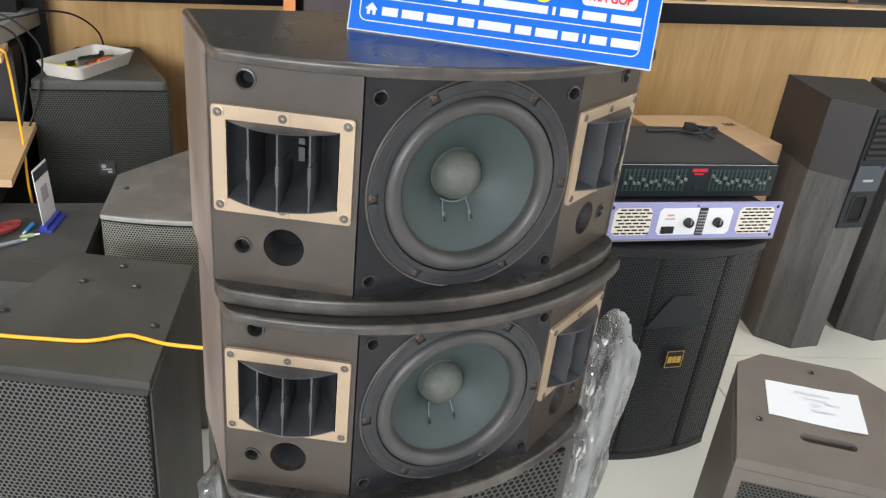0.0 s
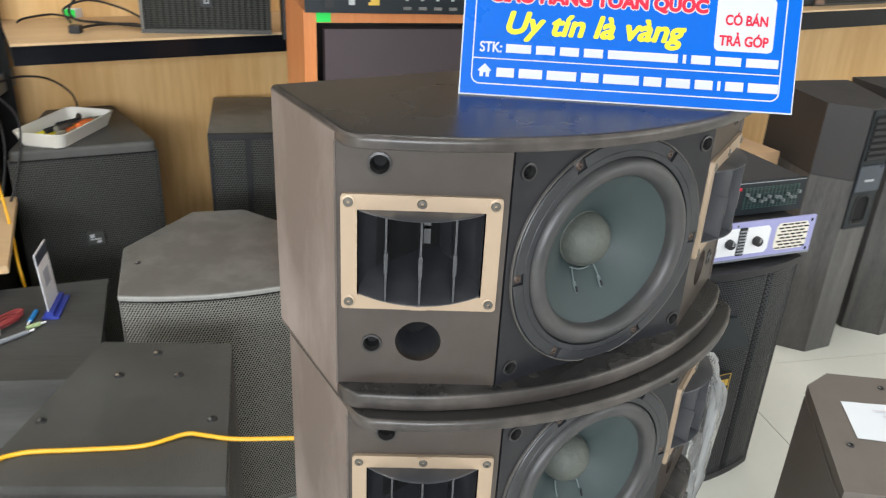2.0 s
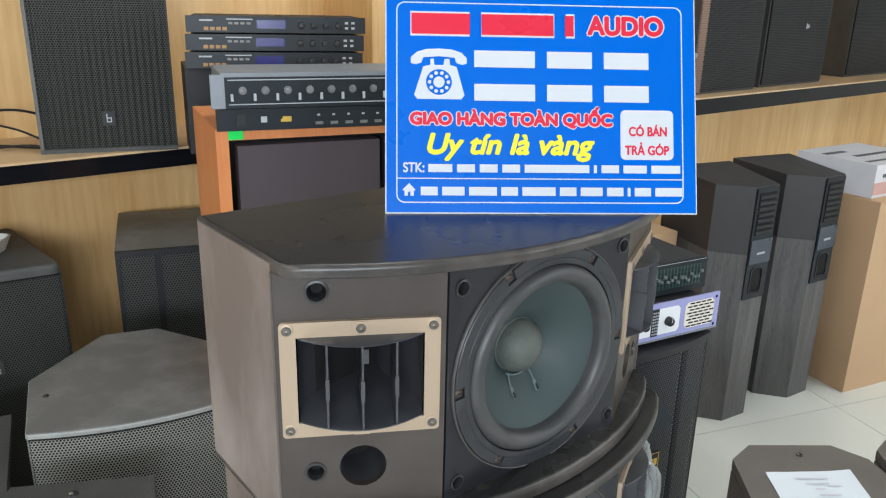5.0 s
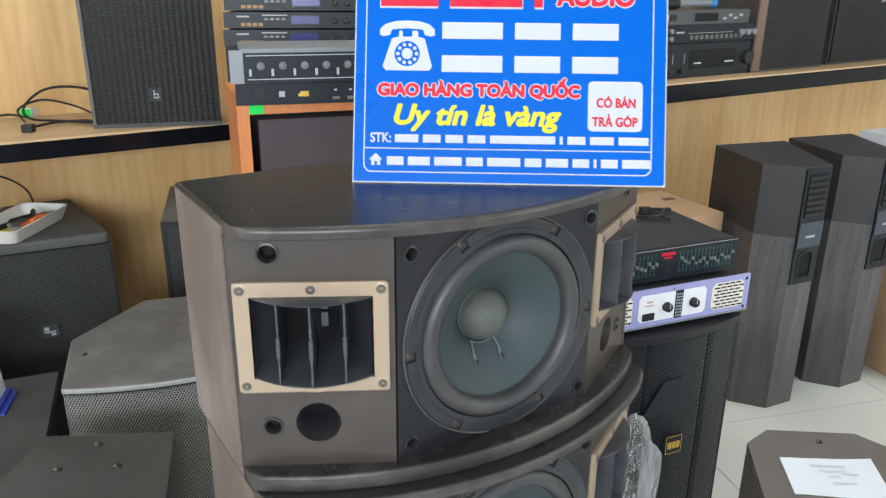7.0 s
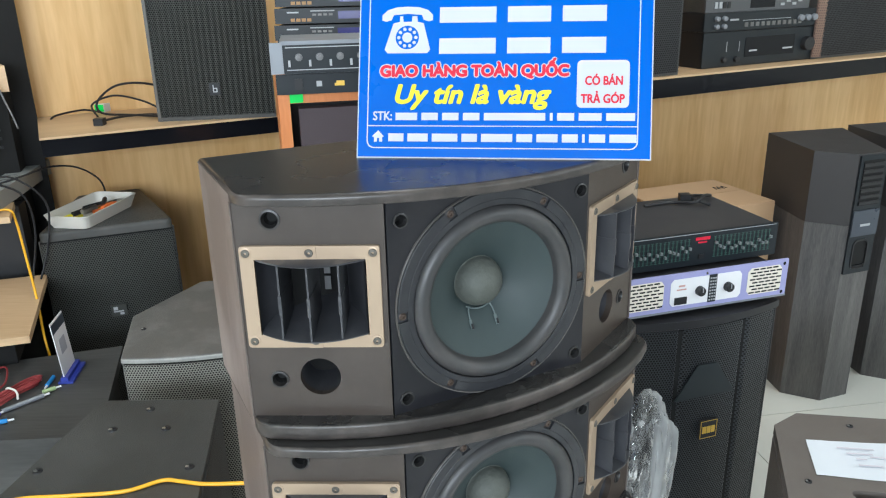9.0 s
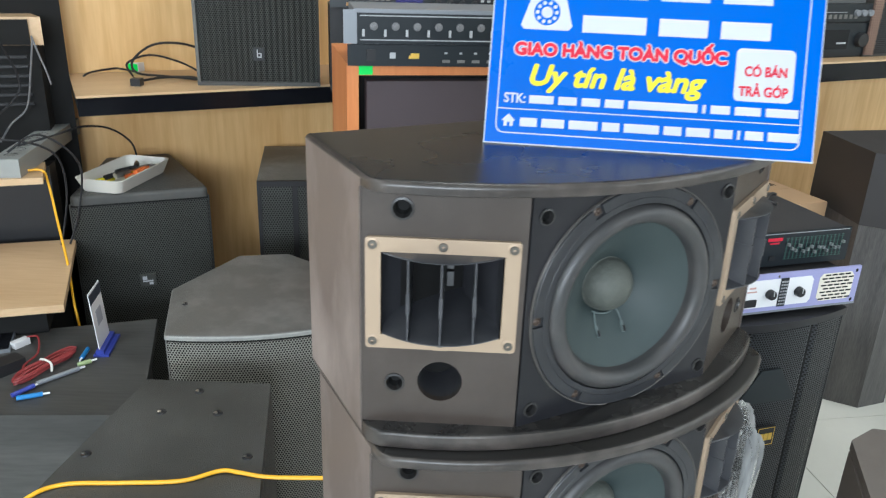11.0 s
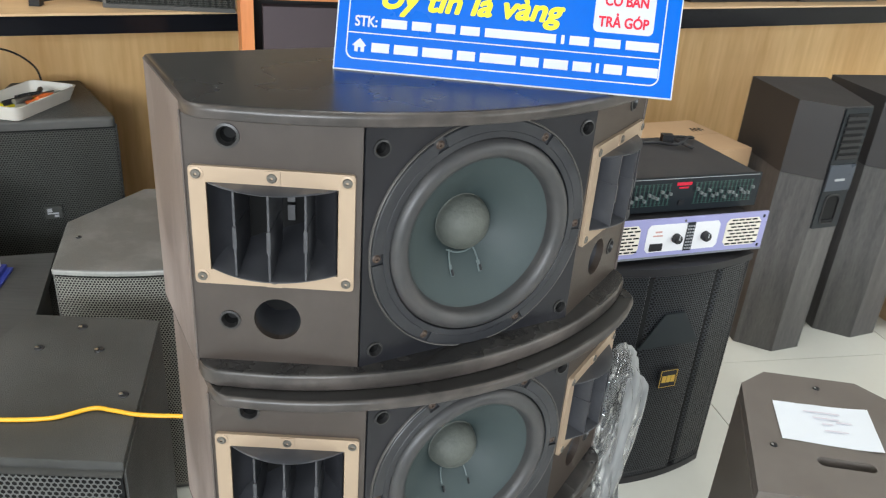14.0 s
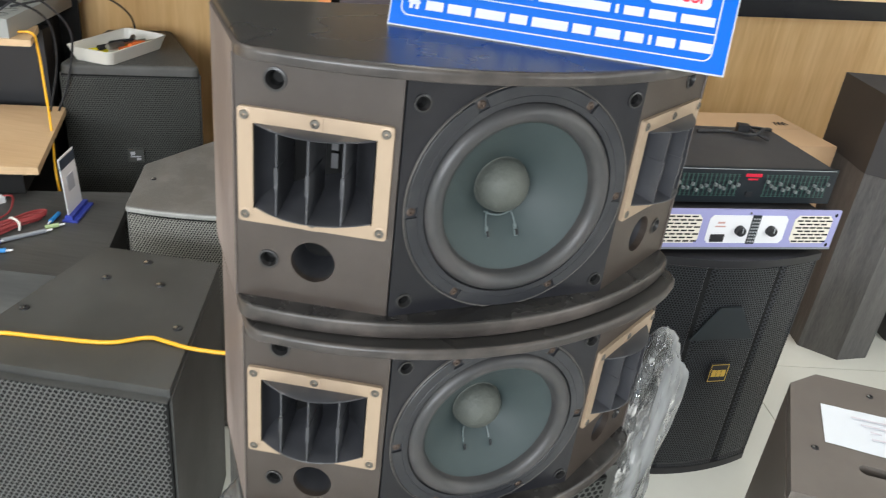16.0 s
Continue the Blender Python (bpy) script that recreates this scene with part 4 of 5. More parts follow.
# ---- bass-reflex floor speaker with the amplifiers ----
def floor_speaker():
    s = thing("floor_speaker", pose(0.623, 1.768, 0, 0, 0, 18), "tall black floor speaker with a bowed perforated front", "speaker")
    arc = arc_outline(0.217, 0.036, -0.031, 18)
    part("body", prism([(-0.195, 0.40)] + [(x, y + 0.016) for x, y in arc] + [(0.195, 0.40)], 0.0, 0.6485, 0.004, 1, 40), "mauve", s, "worn dark side panels")
    for z in (0.12, 0.33, 0.54, 0.62):
        share("screw", SCREW, s, pose(-0.2155, 0.036, z, 0, 0, -86))
    part("top", prism([(-0.200, 0.41)] + [(x * 1.02, y - 0.002) for x, y in arc] + [(0.200, 0.41)], 0.649, 0.668, 0.006, 3, 40), "black", s)
    part("backing", prism([(x * 0.97, y + 0.010) for x, y in arc] + [(x * 0.97, y + 0.0155) for x, y in arc[::-1]], 0.03, 0.637), "dark", s, smooth=False)

    def shape(u, v):
        return u, -0.029 + 0.036 * (u / 0.217) ** 2 + 0.012 * np.clip(1.3 - np.abs(np.abs(u - 0.008) - 0.096) / 0.010, 0, 1), 0.336 + v

    for k in (-1, 1):
        part("edge_trim", tube([(k * 0.2135, 0.010, 0.02), (k * 0.2135, 0.010, 0.33), (k * 0.2135, 0.010, 0.649)], 0.0055, 8, 2), "black", s)
    perforated("grille", 0.420, 0.622, 0.0073, 0.0028, shape, "darkgrille", s, "black perforated steel grille")
    part("bottom_trim", prism(arc + [(x, y + 0.02) for x, y in arc[::-1]], 0.0, 0.022, 0.003, 1, 40), "black", s)
    b = part("badge", box(-0.026, 0.026, -0.054, -0.046, 0.350, 0.404, 0.001), "black", s, "black badge with a gold rim", m=pose(0.006, 0.012, -0.027))
    part("badge_rim", moved(sheet(rect_points(-0.025, 0.025, -0.026, 0.026), [rect_points(-0.0235, 0.0235, -0.0245, 0.0245)], 0.0006), pose(0, -0.0547, 0.377)), "badge", b, smooth=False)
    part("badge_mark", join(box(-0.019, -0.007, -0.0552, -0.054, 0.366, 0.386), box(-0.005, 0.006, -0.0552, -0.054, 0.366, 0.386), box(0.008, 0.019, -0.0552, -0.054, 0.366, 0.386)), "badge", b, "gold mark")
    part("horn", sheet([(-0.088, 0.452), (0.092, 0.452), (0.030, 0.545), (-0.026, 0.545)], [], 0.004), "hornplate", s, "smooth dark horn plate", smooth=False, m=pose(-0.014, -0.0355, -0.004))


floor_speaker()


def amplifier():
    a = thing("power_amplifier", pose(0.607, 1.781, 0.668, 0, 0, 16.8) @ pose(0, -0.01, 0.0), "lilac and white power amplifier on the floor speaker", "amplifier")
    part("case", box(-0.215, 0.215, 0.003, 0.36, 0.012, 0.096, 0.002), "casesteel", a, "black steel case")
    part("front_panel", box(-0.2415, 0.2415, -0.004, 0.0025, 0.012, 0.1, 0.003), "lilac", a, "lilac front panel")
    part("lower_lip", box(-0.2415, 0.2415, -0.006, -0.004, 0.012, 0.016), "silver", a)
    plate = sheet([(-0.094, 0.026), (0.094, 0.026), (0.102, 0.034), (0.102, 0.080), (0.094, 0.088), (-0.094, 0.088), (-0.102, 0.080), (-0.102, 0.034)], [], 0.002)
    pl = part("control_plate", plate, "white", a, "white control plate", m=pose(0.0, -0.0055, 0), smooth=False)
    for s in (-1, 1):
        v = part("air_vent", sheet([(-0.042, 0.026), (0.042, 0.026), (0.051, 0.035), (0.051, 0.080), (0.042, 0.089), (-0.042, 0.089), (-0.051, 0.080), (-0.051, 0.035)], [], 0.001), "cream", a, "pale vent grille", m=pose(s * 0.172, -0.005, 0), smooth=False)
        for r in range(8):
            z = 0.029 + r * 0.0078
            for c in range(5):
                x = -0.044 + c * 0.0195 + (0.008 if r % 2 else 0)
                if x + 0.013 < 0.048 and x > -0.046:
                    share("slot", SLOT, v, pose(x, -0.0004, z))
    for x in (-0.020, 0.062):
        k = part("knob", lathe([(0.0125, 0.0), (0.0115, -0.012), (0.009, -0.015), (0, -0.015)], 24), "black", a, "black level knob", m=pose(x, -0.006, 0.056))
        part("pointer", box(-0.001, 0.001, -0.0162, -0.014, 0.0, 0.011), "mark", k)
    m = part("meter", box(0.006, 0.028, -0.0075, -0.005, 0.025, 0.089), "faceplate", a, "dark level meter")
    for r in range(8):
        for c in range(3):
            part("meter_lamp", box(0.008 + c * 0.0068, 0.0122 + c * 0.0068, -0.0085, -0.007, 0.029 + r * 0.0072, 0.0325 + r * 0.0072), "mark", m)
    part("switch", box(-0.090, -0.056, -0.009, -0.005, 0.030, 0.046, 0.001), "black", a, "black power switch")
    part("print_mark", join(box(-0.08, -0.062, -0.0062, -0.005, 0.070, 0.074), box(-0.085, -0.058, -0.0062, -0.005, 0.062, 0.065)), "pinkprint", a, "small pale red mark")
    for s in (-1, 1):
        for z in (0.022, 0.090):
            part("rack_hole", lathe([(0.0042, -0.0045), (0.0, -0.0046)], 12, s * 0.229, z), "dark", a)
    for x in (0.0,):
        part("rack_screw", lathe([(0.003, -0.004), (0.002, -0.0055), (0, -0.0055)], 10, 0, 0.093), "screw", a)
    # the front stands a little taller than the case
    for o in a.children:
        if not o.name.startswith(("case", "knob")):
            o.matrix_basis = Matrix.Diagonal((1, 1, 1.15, 1)) @ o.matrix_basis
        elif o.name.startswith("knob"):
            o.matrix_basis = pose(0, 0, 0.008) @ o.matrix_basis


SLOT = finish("slot", box(0.0, 0.0150, -0.0008, 0.0006, 0.0, 0.0030, 0.0), "dark")
amplifier()


def equaliser():
    e = thing("graphic_equaliser", pose(0.612, 1.835, 0.768, 0, 0, 16.8), "black rack equaliser with rows of sliders, on the amplifier", "equaliser")
    part("case", box(-0.222, 0.222, 0.004, 0.30, 0.006, 0.090, 0.004), "casesteel", e, "black steel case")
    part("front_panel", box(-0.2265, 0.2265, -0.003, 0.003, 0.006, 0.094, 0.002), "faceplate", e, "black front panel")
    part("edge_line", box(-0.2200, 0.2200, -0.0036, -0.003, 0.0895, 0.0910), "mark", e, "thin pale line", smooth=False)
    for bank in (-1, 1):
        for i in range(15):
            x = bank * 0.120 - 0.082 + i * 0.0117
            tr = share("slider_track", TRACK, e, pose(x, -0.0034, 0.050))
            share("slider_knob", KNOB, tr, pose(0, -0.002, 0.010 * ((i - 7 - bank) / 8) ** 2 - 0.004 + 0.008 * math.sin(i * 2.3 + bank)))
    part("print_mark", join(box(-0.020, 0.022, -0.0042, -0.003, 0.072, 0.080), box(-0.012, 0.014, -0.0042, -0.003, 0.064, 0.068)), "red", e, "red maker's mark")
    part("power_switch", box(-0.008, 0.008, -0.006, -0.003, 0.022, 0.034, 0.001), "black", e)


TRACK = finish("slider_track", join(box(-0.0012, 0.0012, -0.0004, 0.0006, -0.026, 0.026), box(-0.0042, 0.0042, -0.0002, 0.0006, -0.028, -0.0265), box(-0.0042, 0.0042, -0.0002, 0.0006, 0.0265, 0.028),
                                   *[box(-0.0040, 0.0040, -0.0003, 0.0006, -0.022 + 0.011 * q, -0.021 + 0.011 * q) for q in range(5)]), "slider")
KNOB = finish("slider_knob", box(-0.0027, 0.0027, -0.008, 0.0, -0.0034, 0.0034, 0.001, 1), "slider_grip")
equaliser()
solo("power_lead", join(tube([(0.52, 2.06, 0.864), (0.60, 2.09, 0.864), (0.66, 2.06, 0.872), (0.70, 2.10, 0.88), (0.73, 2.14, 0.868), (0.69, 2.15, 0.866), (0.66, 2.10, 0.876), (0.70, 2.05, 0.866)], 0.0042, 7),
                        box(0.63, 0.66, 2.09, 2.115, 0.862, 0.885, 0.004)), "black", "black power lead coiled on the equaliser", "cable")


# ---- the pair of tower speakers ----
def tower(m, label):
    t = thing("tower_speaker", m, label, "speaker", "tower speakers")
    plan = [(-0.145, 0.375), (-0.118, 0.062), (0.0, 0.0), (0.116, 0.042), (0.158, 0.44)]
    part("body", prism(plan, 0.0, 0.665, 0.002, 1), "ash", t, "black ash wood-grain cabinet")
    part("cap", prism([(x * 1.004, y) for x, y in plan], 0.666, 0.91, 0.004, 2), "headpaint", t, "matte black upper cabinet")
    # the slanting face with vents and port: along the edge from (0, 0) to (0.116, 0.042)
    f = pose(0, 0, 0, 0, 0, math.degrees(math.atan2(0.042, 0.116)))
    w = 0.1233
    part("front_panel", moved(sheet(rect_points(0.004, w - 0.004, 0.492, 0.905, 0.003), [rect_points(0.030, 0.092, 0.510, 0.610, 0.02, 5)], 0.006), f @ pose(0, -0.006, 0)), "faceplate", t, "black vented front panel", smooth=False)
    part("port_rim", moved(join(sheet(rect_points(0.026, 0.096, 0.506, 0.614, 0.022, 6), [rect_points(0.032, 0.090, 0.512, 0.608, 0.018, 6)], 0.004)), f @ pose(0, -0.0085, 0)), "black", t, "glossy port rim", smooth=False)
    # no real hollow: a flat dark plate holds the port's inner shade
    part("port_shade", moved(box(0.028, 0.094, -0.0035, -0.0012, 0.508, 0.612), f), "dark", t, "flat near-black plate for the shade inside the port")
    part("port_lip", moved(prism([(0.034, -0.0086), (0.088, -0.0086), (0.082, -0.0036), (0.040, -0.0036)], 0.511, 0.522, 0.002, 2), f), "gloss", t, "glossy flared lower lip of the port")
    v = part("vent", moved(box(0.018, 0.105, -0.0075, -0.006, 0.735, 0.888), f), "dark", t, "dark vent")
    for i in range(7):
        part("vent_slat", moved(box(0.018, 0.105, -0.011, -0.0075, 0.738 + i * 0.0215, 0.7495 + i * 0.0215, 0.001), f), "black", v)
    p = part("badge_panel", moved(box(0.006, w - 0.006, -0.0105, -0.0062, 0.628, 0.718, 0.001), f), "navy_grey", t, "slate-blue badge strip")
    part("badge_mark", moved(box(0.040, 0.082, -0.0118, -0.0104, 0.662, 0.670), f), "mark", p, "pale bar in place of a name")
    return t


_t1 = tower(pose(1.308, 2.435, 0, 0, 0, 0), "dark wood-grain tower speaker with a black vented head")
copy_thing(_t1, pose(1.668, 2.558, 0, 0, 0, 1))


def carton(name, m, w, d, h, label):
    c = thing(name, m, label, "box")
    part("carton_body", box(0, w, 0, d, 0, h, 0.004, 2), "card", c)
    part("flap", box(0.002, w - 0.002, 0.0, d / 2 - 0.001, h + 0.0005, h + 0.0035, 0.001, 1), "card", c, "folded top flap")
    part("flap", box(0.002, w - 0.002, d / 2 + 0.001, d, h + 0.0005, h + 0.0035, 0.001, 1), "card", c, "folded top flap")
    return c


_c = carton("carton", pose(1.925, 2.56, 0, 0, 0, 14), 0.55, 0.55, 0.80, "tall brown cardboard carton on the tiled floor")
part("print_mark", join(box(0.10, 0.20, -0.002, 0.0, 0.56, 0.68), box(0.24, 0.44, -0.002, 0.0, 0.60, 0.66)), "black", _c, "dark printed marks")
_c = thing("packaged_device", pose(1.93, 2.62, 0.805, 0, 0, 20), "white and pink printed product box on the carton", "box")
part("carton_body", box(0, 0.42, 0, 0.34, 0, 0.13, 0.004), "greyprint", _c)
part("print_band", box(-0.001, 0.421, -0.001, 0.0, 0.012, 0.06), "pinkprint", _c, "pink printed band")
part("print_mark", join(box(0.05, 0.16, -0.002, 0.0, 0.078, 0.092), box(0.03, 0.20, 0.05, 0.07, 0.1302, 0.131), box(0.10, 0.36, 0.14, 0.165, 0.1302, 0.131), box(0.02, 0.16, 0.22, 0.25, 0.1302, 0.131)), "ink2", _c, "grey printed marks")
_c = carton("carton", pose(0.745, 2.475, 0, 0, 0, 21), 0.42, 0.33, 0.700, "brown cardboard carton behind the amplifiers")
part("scribble", join(*[tube([(0.33 + 0.018 * _i, 0.20, 0.7043), (0.338 + 0.018 * _i, 0.235, 0.7043), (0.346 + 0.018 * _i, 0.205, 0.7043)], 0.0012, 5, 4) for _i in range(3)]), "black", _c, "short dark pen scribble")


# ---- grey-brown stage monitors ----
def monitor(m, label):
    plan = [(-0.193, 0.0), (-0.152, 0.33), (-0.094, 0.385), (0.094, 0.385), (0.152, 0.33), (0.193, 0.0)]
    s = thing("stage_monitor", m, label, "speaker", "brown stage monitors")
    part("body", prism([(x, max(y, 0.014)) for x, y in plan], 0, 0.532, 0.003, 1), "brown", s)
    slot = rect_points(-0.064, 0.040, 0.092, 0.118, 0.0125, 6)
    top = sheet([(x, y) for x, y in plan], [slot], 0.022)
    top.transform(Matrix(((1, 0, 0, 0), (0, 0, 1, 0), (0, -1, 0, 0.56), (0, 0, 0, 1))))
    part("top", soften(top, 0.0), "brown", s, smooth=False)
    part("handle_slot", prism(rect_points(-0.063, 0.039, 0.093, 0.117, 0.012, 6), 0.533, 0.536), "dark", s, "dark handle slot")
    part("front_frame", sheet(rect_points(-0.193, 0.193, 0.0, 0.537), [rect_points(-0.172, 0.172, 0.02, 0.512)], 0.014), "brown", s, smooth=False)
    part("backing", box(-0.172, 0.172, 0.0105, 0.0135, 0.02, 0.512), "dark", s)
    perforated("grille", 0.344, 0.25, 0.0075, 0.0026, lambda u, v: (u, 0.006 + 0 * u, 0.387 + v), "grille", s, "brown-black perforated grille")
    for x, y in ((-0.134, 0.134), (0.004, 0.345), (0.134, 0.134)):
        top_screw(s, x, y, 0.56, 0.006)
    return s


_m1 = monitor(pose(0.8215 - 0.385 * 0.165, 1.4495 - 0.385 * 0.986, 0, 0, 0, -9.5), "grey-brown stage monitor with a handle slot and paper on top")
copy_thing(_m1, pose(0.8215 - 0.385 * 0.165 + 0.345, 1.4495 - 0.385 * 0.986 - 0.02, 0, 0, 0, -9.5))


def paper_sheet():
    bm = bmesh.new()
    c = [Vector(p) for p in ((0.703, 1.361), (0.887, 1.336), (0.851, 1.206), (0.672, 1.243))]
    rows = []
    for j in range(9):
        row = []
        for i in range(13):
            a, b = i / 12, j / 8
            p = (c[0] * (1 - a) + c[1] * a) * (1 - b) + (c[3] * (1 - a) + c[2] * a) * b
            row.append(bm.verts.new((p.x, p.y, 0.5612 + 0.0016 * abs(noise.noise(Vector((p.x * 18, p.y * 18, 2)))) + 0.004 * (a ** 6))))
        rows.append(row)
    for a, b in zip(rows, rows[1:]):
        for i in range(12):
            bm.faces.new((a[i], a[i + 1], b[i + 1], b[i]))
    ob = solo("paper_sheet", bm, "paper", "creased white paper sheet with faint writing, on the monitor", "paper")
    for k, (x, y, w) in enumerate(((0.75, 1.325, 0.07), (0.76, 1.305, 0.05), (0.77, 1.285, 0.02), (0.765, 1.265, 0.045), (0.80, 1.29, 0.03))):
        part("writing_bar", moved(box(0, w, 0, 0.004, 0, 0.0003), pose(x, y, 0.5645, 0, 0, -9)), "ink", ob, "faint pencil line")


paper_sheet()

# ---- cherry cabinet and what stands on it ----
_o = thing("cherry_cabinet", pose(-0.412, 1.752, 0, 0, 0, 13), "orange cherry-laminate speaker cabinet with dark cloth panels", "cabinet")
part("side_panel", box(0, 0.026, 0, 0.36, 0, 1.24, 0.001), "orange", _o)
part("side_panel", box(0.698, 0.72, 0, 0.36, 0, 1.24, 0.001), "orange", _o)
part("top_panel", box(0.0265, 0.6975, 0, 0.36, 1.215, 1.24, 0.001), "orange", _o)
part("back_panel", box(0.0265, 0.6975, 0.10, 0.36, 0.0, 1.2145), "black", _o)
part("cloth_panel", box(0.045, 0.362, 0.012, 0.05, 0.05, 1.20, 0.012, 3), "fabric", _o, "dark cloth grille panel")
part("cloth_panel", box(0.378, 0.692, 0.012, 0.05, 0.05, 1.20, 0.012, 3), "fabric", _o, "dark cloth grille panel")
solo("price_sticker", box(0, 0.030, -0.0015, 0.0, 0, 0.022), "green", "small bright green sticker on the cabinet edge", "sticker", pose(-0.412, 1.752, 1.2165, 0, 0, 13) @ pose(0.026, -0.001, 0))


def knob_row(parent, xs, z, r, mat, y=-0.004, depth=0.012):
    for x in xs:
        k = part("knob", lathe([(r, 0.0), (r * 0.9, -depth), (r * 0.6, -depth - 0.001), (0, -depth - 0.001)], 16), mat, parent, m=pose(x, y, z))


_d = thing("power_sequencer", pose(-0.405, 1.715, 1.241, 0, 0, 10), "slim black rack unit with switches on the cherry cabinet", "rack unit")
part("case", box(0.02, 0.46, 0.004, 0.22, 0.0, 0.043, 0.001), "black", _d)
part("front_panel", box(0, 0.482, -0.002, 0.0035, 0.0, 0.044, 0.001), "faceplate", _d)
part("rocker_switch", box(0.04, 0.058, -0.006, -0.002, 0.010, 0.034, 0.002), "black", _d)
part("socket_plate", box(0.088, 0.100, -0.004, -0.002, 0.016, 0.028), "mark", _d)
part("print_mark", join(box(0.128, 0.150, -0.003, -0.002, 0.016, 0.022), box(0.132, 0.150, -0.003, -0.002, 0.022, 0.027)), "badge", _d, "small gold mark")
for _i in range(8):
    part("button", box(0.20 + _i * 0.032, 0.216 + _i * 0.032, -0.004, -0.002, 0.008, 0.014, 0.001), "greyvinyl", _d)
    part("button_lamp", box(0.204 + _i * 0.032, 0.210 + _i * 0.032, -0.003, -0.002, 0.026, 0.030), "mark", _d)
_d = thing("crossover_unit", pose(-0.412, 1.708, 1.286, 0, 0, 10), "silver-eared black rack crossover with small knobs", "rack unit")
part("case", box(0.022, 0.46, 0.004, 0.2, 0.0, 0.070, 0.001), "silver", _d, "scuffed silver case")
part("front_panel", box(0.028, 0.454, -0.003, 0.0035, 0.001, 0.062, 0.001), "faceplate", _d, "black front panel")
part("rack_ear", box(0, 0.0275, -0.003, 0.0005, 0.001, 0.068, 0.001), "silver", _d, "silver rack ear")
part("rack_ear", box(0.4545, 0.482, -0.003, 0.0005, 0.001, 0.068, 0.001), "silver", _d, "silver rack ear")
for _i in range(8):
    part("knob", lathe([(0.0085, -0.0005), (0.0082, -0.001), (0.006, -0.001), (0.0055, -0.008), (0, -0.009)], 10), "knobgrey", _d, "grey ribbed knob", m=pose(0.062 + _i * 0.045, -0.003, 0.036))
    part("toggle", box(0.038 + _i * 0.045, 0.043 + _i * 0.045, -0.008, -0.003, 0.016, 0.030, 0.001), "mark", _d)
for _z in (0.008, 0.056):
    part("print_line", box(0.034, 0.45, -0.0036, -0.003, _z, _z + 0.002), "mark", _d)


def rack_unit(m, label):
    r = thing("effects_unit", m, label, "rack unit", "stacked effects units")
    part("case", box(0.012, 0.47, 0.004, 0.25, 0.0, 0.043, 0.001), "black", r)
    part("front_panel", box(0, 0.482, -0.002, 0.0035, 0.001, 0.0435, 0.001), "faceplate", r)
    part("display", box(0.185, 0.262, -0.003, -0.002, 0.012, 0.034), "display", r, "dark blue display")
    for i in range(4):
        part("button", box(0.046 + i * 0.016, 0.058 + i * 0.016, -0.004, -0.002, 0.006, 0.015, 0.001), "amber", r, "amber button")
        knob_row(r, (0.305 + 0.034 * i,), 0.021, 0.009, "black", -0.002)
        part("button", box(0.11 + i * 0.016, 0.121 + i * 0.016, -0.003, -0.002, 0.022, 0.028), "greyvinyl", r)
    for i in range(2):
        for j in range(2):
            part("button", box(0.425 + i * 0.018, 0.434 + i * 0.018, -0.003, -0.002, 0.012 + 0.014 * j, 0.018 + 0.014 * j), "mark", r)
    part("print_line", box(0.105, 0.175, -0.0026, -0.002, 0.034, 0.037), "mark", r)
    part("print_mark", box(0.036, 0.07, -0.0026, -0.002, 0.030, 0.034), "mark", r)
    return r


_plinth = solo("black_amplifier", box(0, 0.47, 0, 0.18, 0, 0.252, 0.004), "black", "plain black amplifier cases under the effects units", "amplifier", pose(-0.525, 2.33, 1.054, 0, 0, 10) @ pose(0.0, 0.12, 0))
_r1 = rack_unit(pose(-0.53, 2.345, 1.309, 0, 0, 3), "black rack effects unit with a dark blue display and amber keys")
for _i in (1, 2):
    copy_thing(_r1, pose(-0.53 + 0.004 * _i, 2.345, 1.309 + 0.0475 * _i, 0, 0, 3))

# ---- speakers on the wall shelf ----
_bs = thing("shelf_speaker", pose(-0.966, 2.50, 1.0505, 0, 0, 8), "black stage speaker with a vertically ribbed grille, on the wall shelf", "speaker")
part("body", prism([(0.0, 0.016), (0.05, 0.30), (0.33, 0.30), (0.375, 0.016)], 0, 0.62, 0.006, 2), "vinyl", _bs)
part("backing", box(0.006, 0.369, 0.010, 0.0155, 0.012, 0.61), "dark", _bs)
perforated("grille", 0.365, 0.60, 0.0072, 0.0026, lambda u, v: (u + 0.1875, 0.004 - 0.003 * np.cos(u / 0.0182 * 2 * np.pi), 0.31 + v), "grille", _bs, "ribbed perforated grille")
part("corner_strip", prism([(-0.004, 0.016), (-0.002, -0.002), (0.008, -0.004), (0.010, 0.016)], 0, 0.62, 0.002), "midgrille", _bs, "scuffed bright corner strip")
part("bottom_edge", box(0.0, 0.375, -0.004, 0.016, 0.0, 0.012, 0.003), "vinyl", _bs)
_b = part("badge", box(0.172, 0.206, -0.006, 0.0, 0.078, 0.118, 0.001), "black", _bs, "small square badge")
part("badge_mark", join(box(0.183, 0.186, -0.008, -0.006, 0.088, 0.112), box(0.186, 0.197, -0.008, -0.006, 0.088, 0.091), box(0.186, 0.197, -0.008, -0.006, 0.099, 0.102), box(0.194, 0.197, -0.008, -0.006, 0.091, 0.099)), "mark", _b)


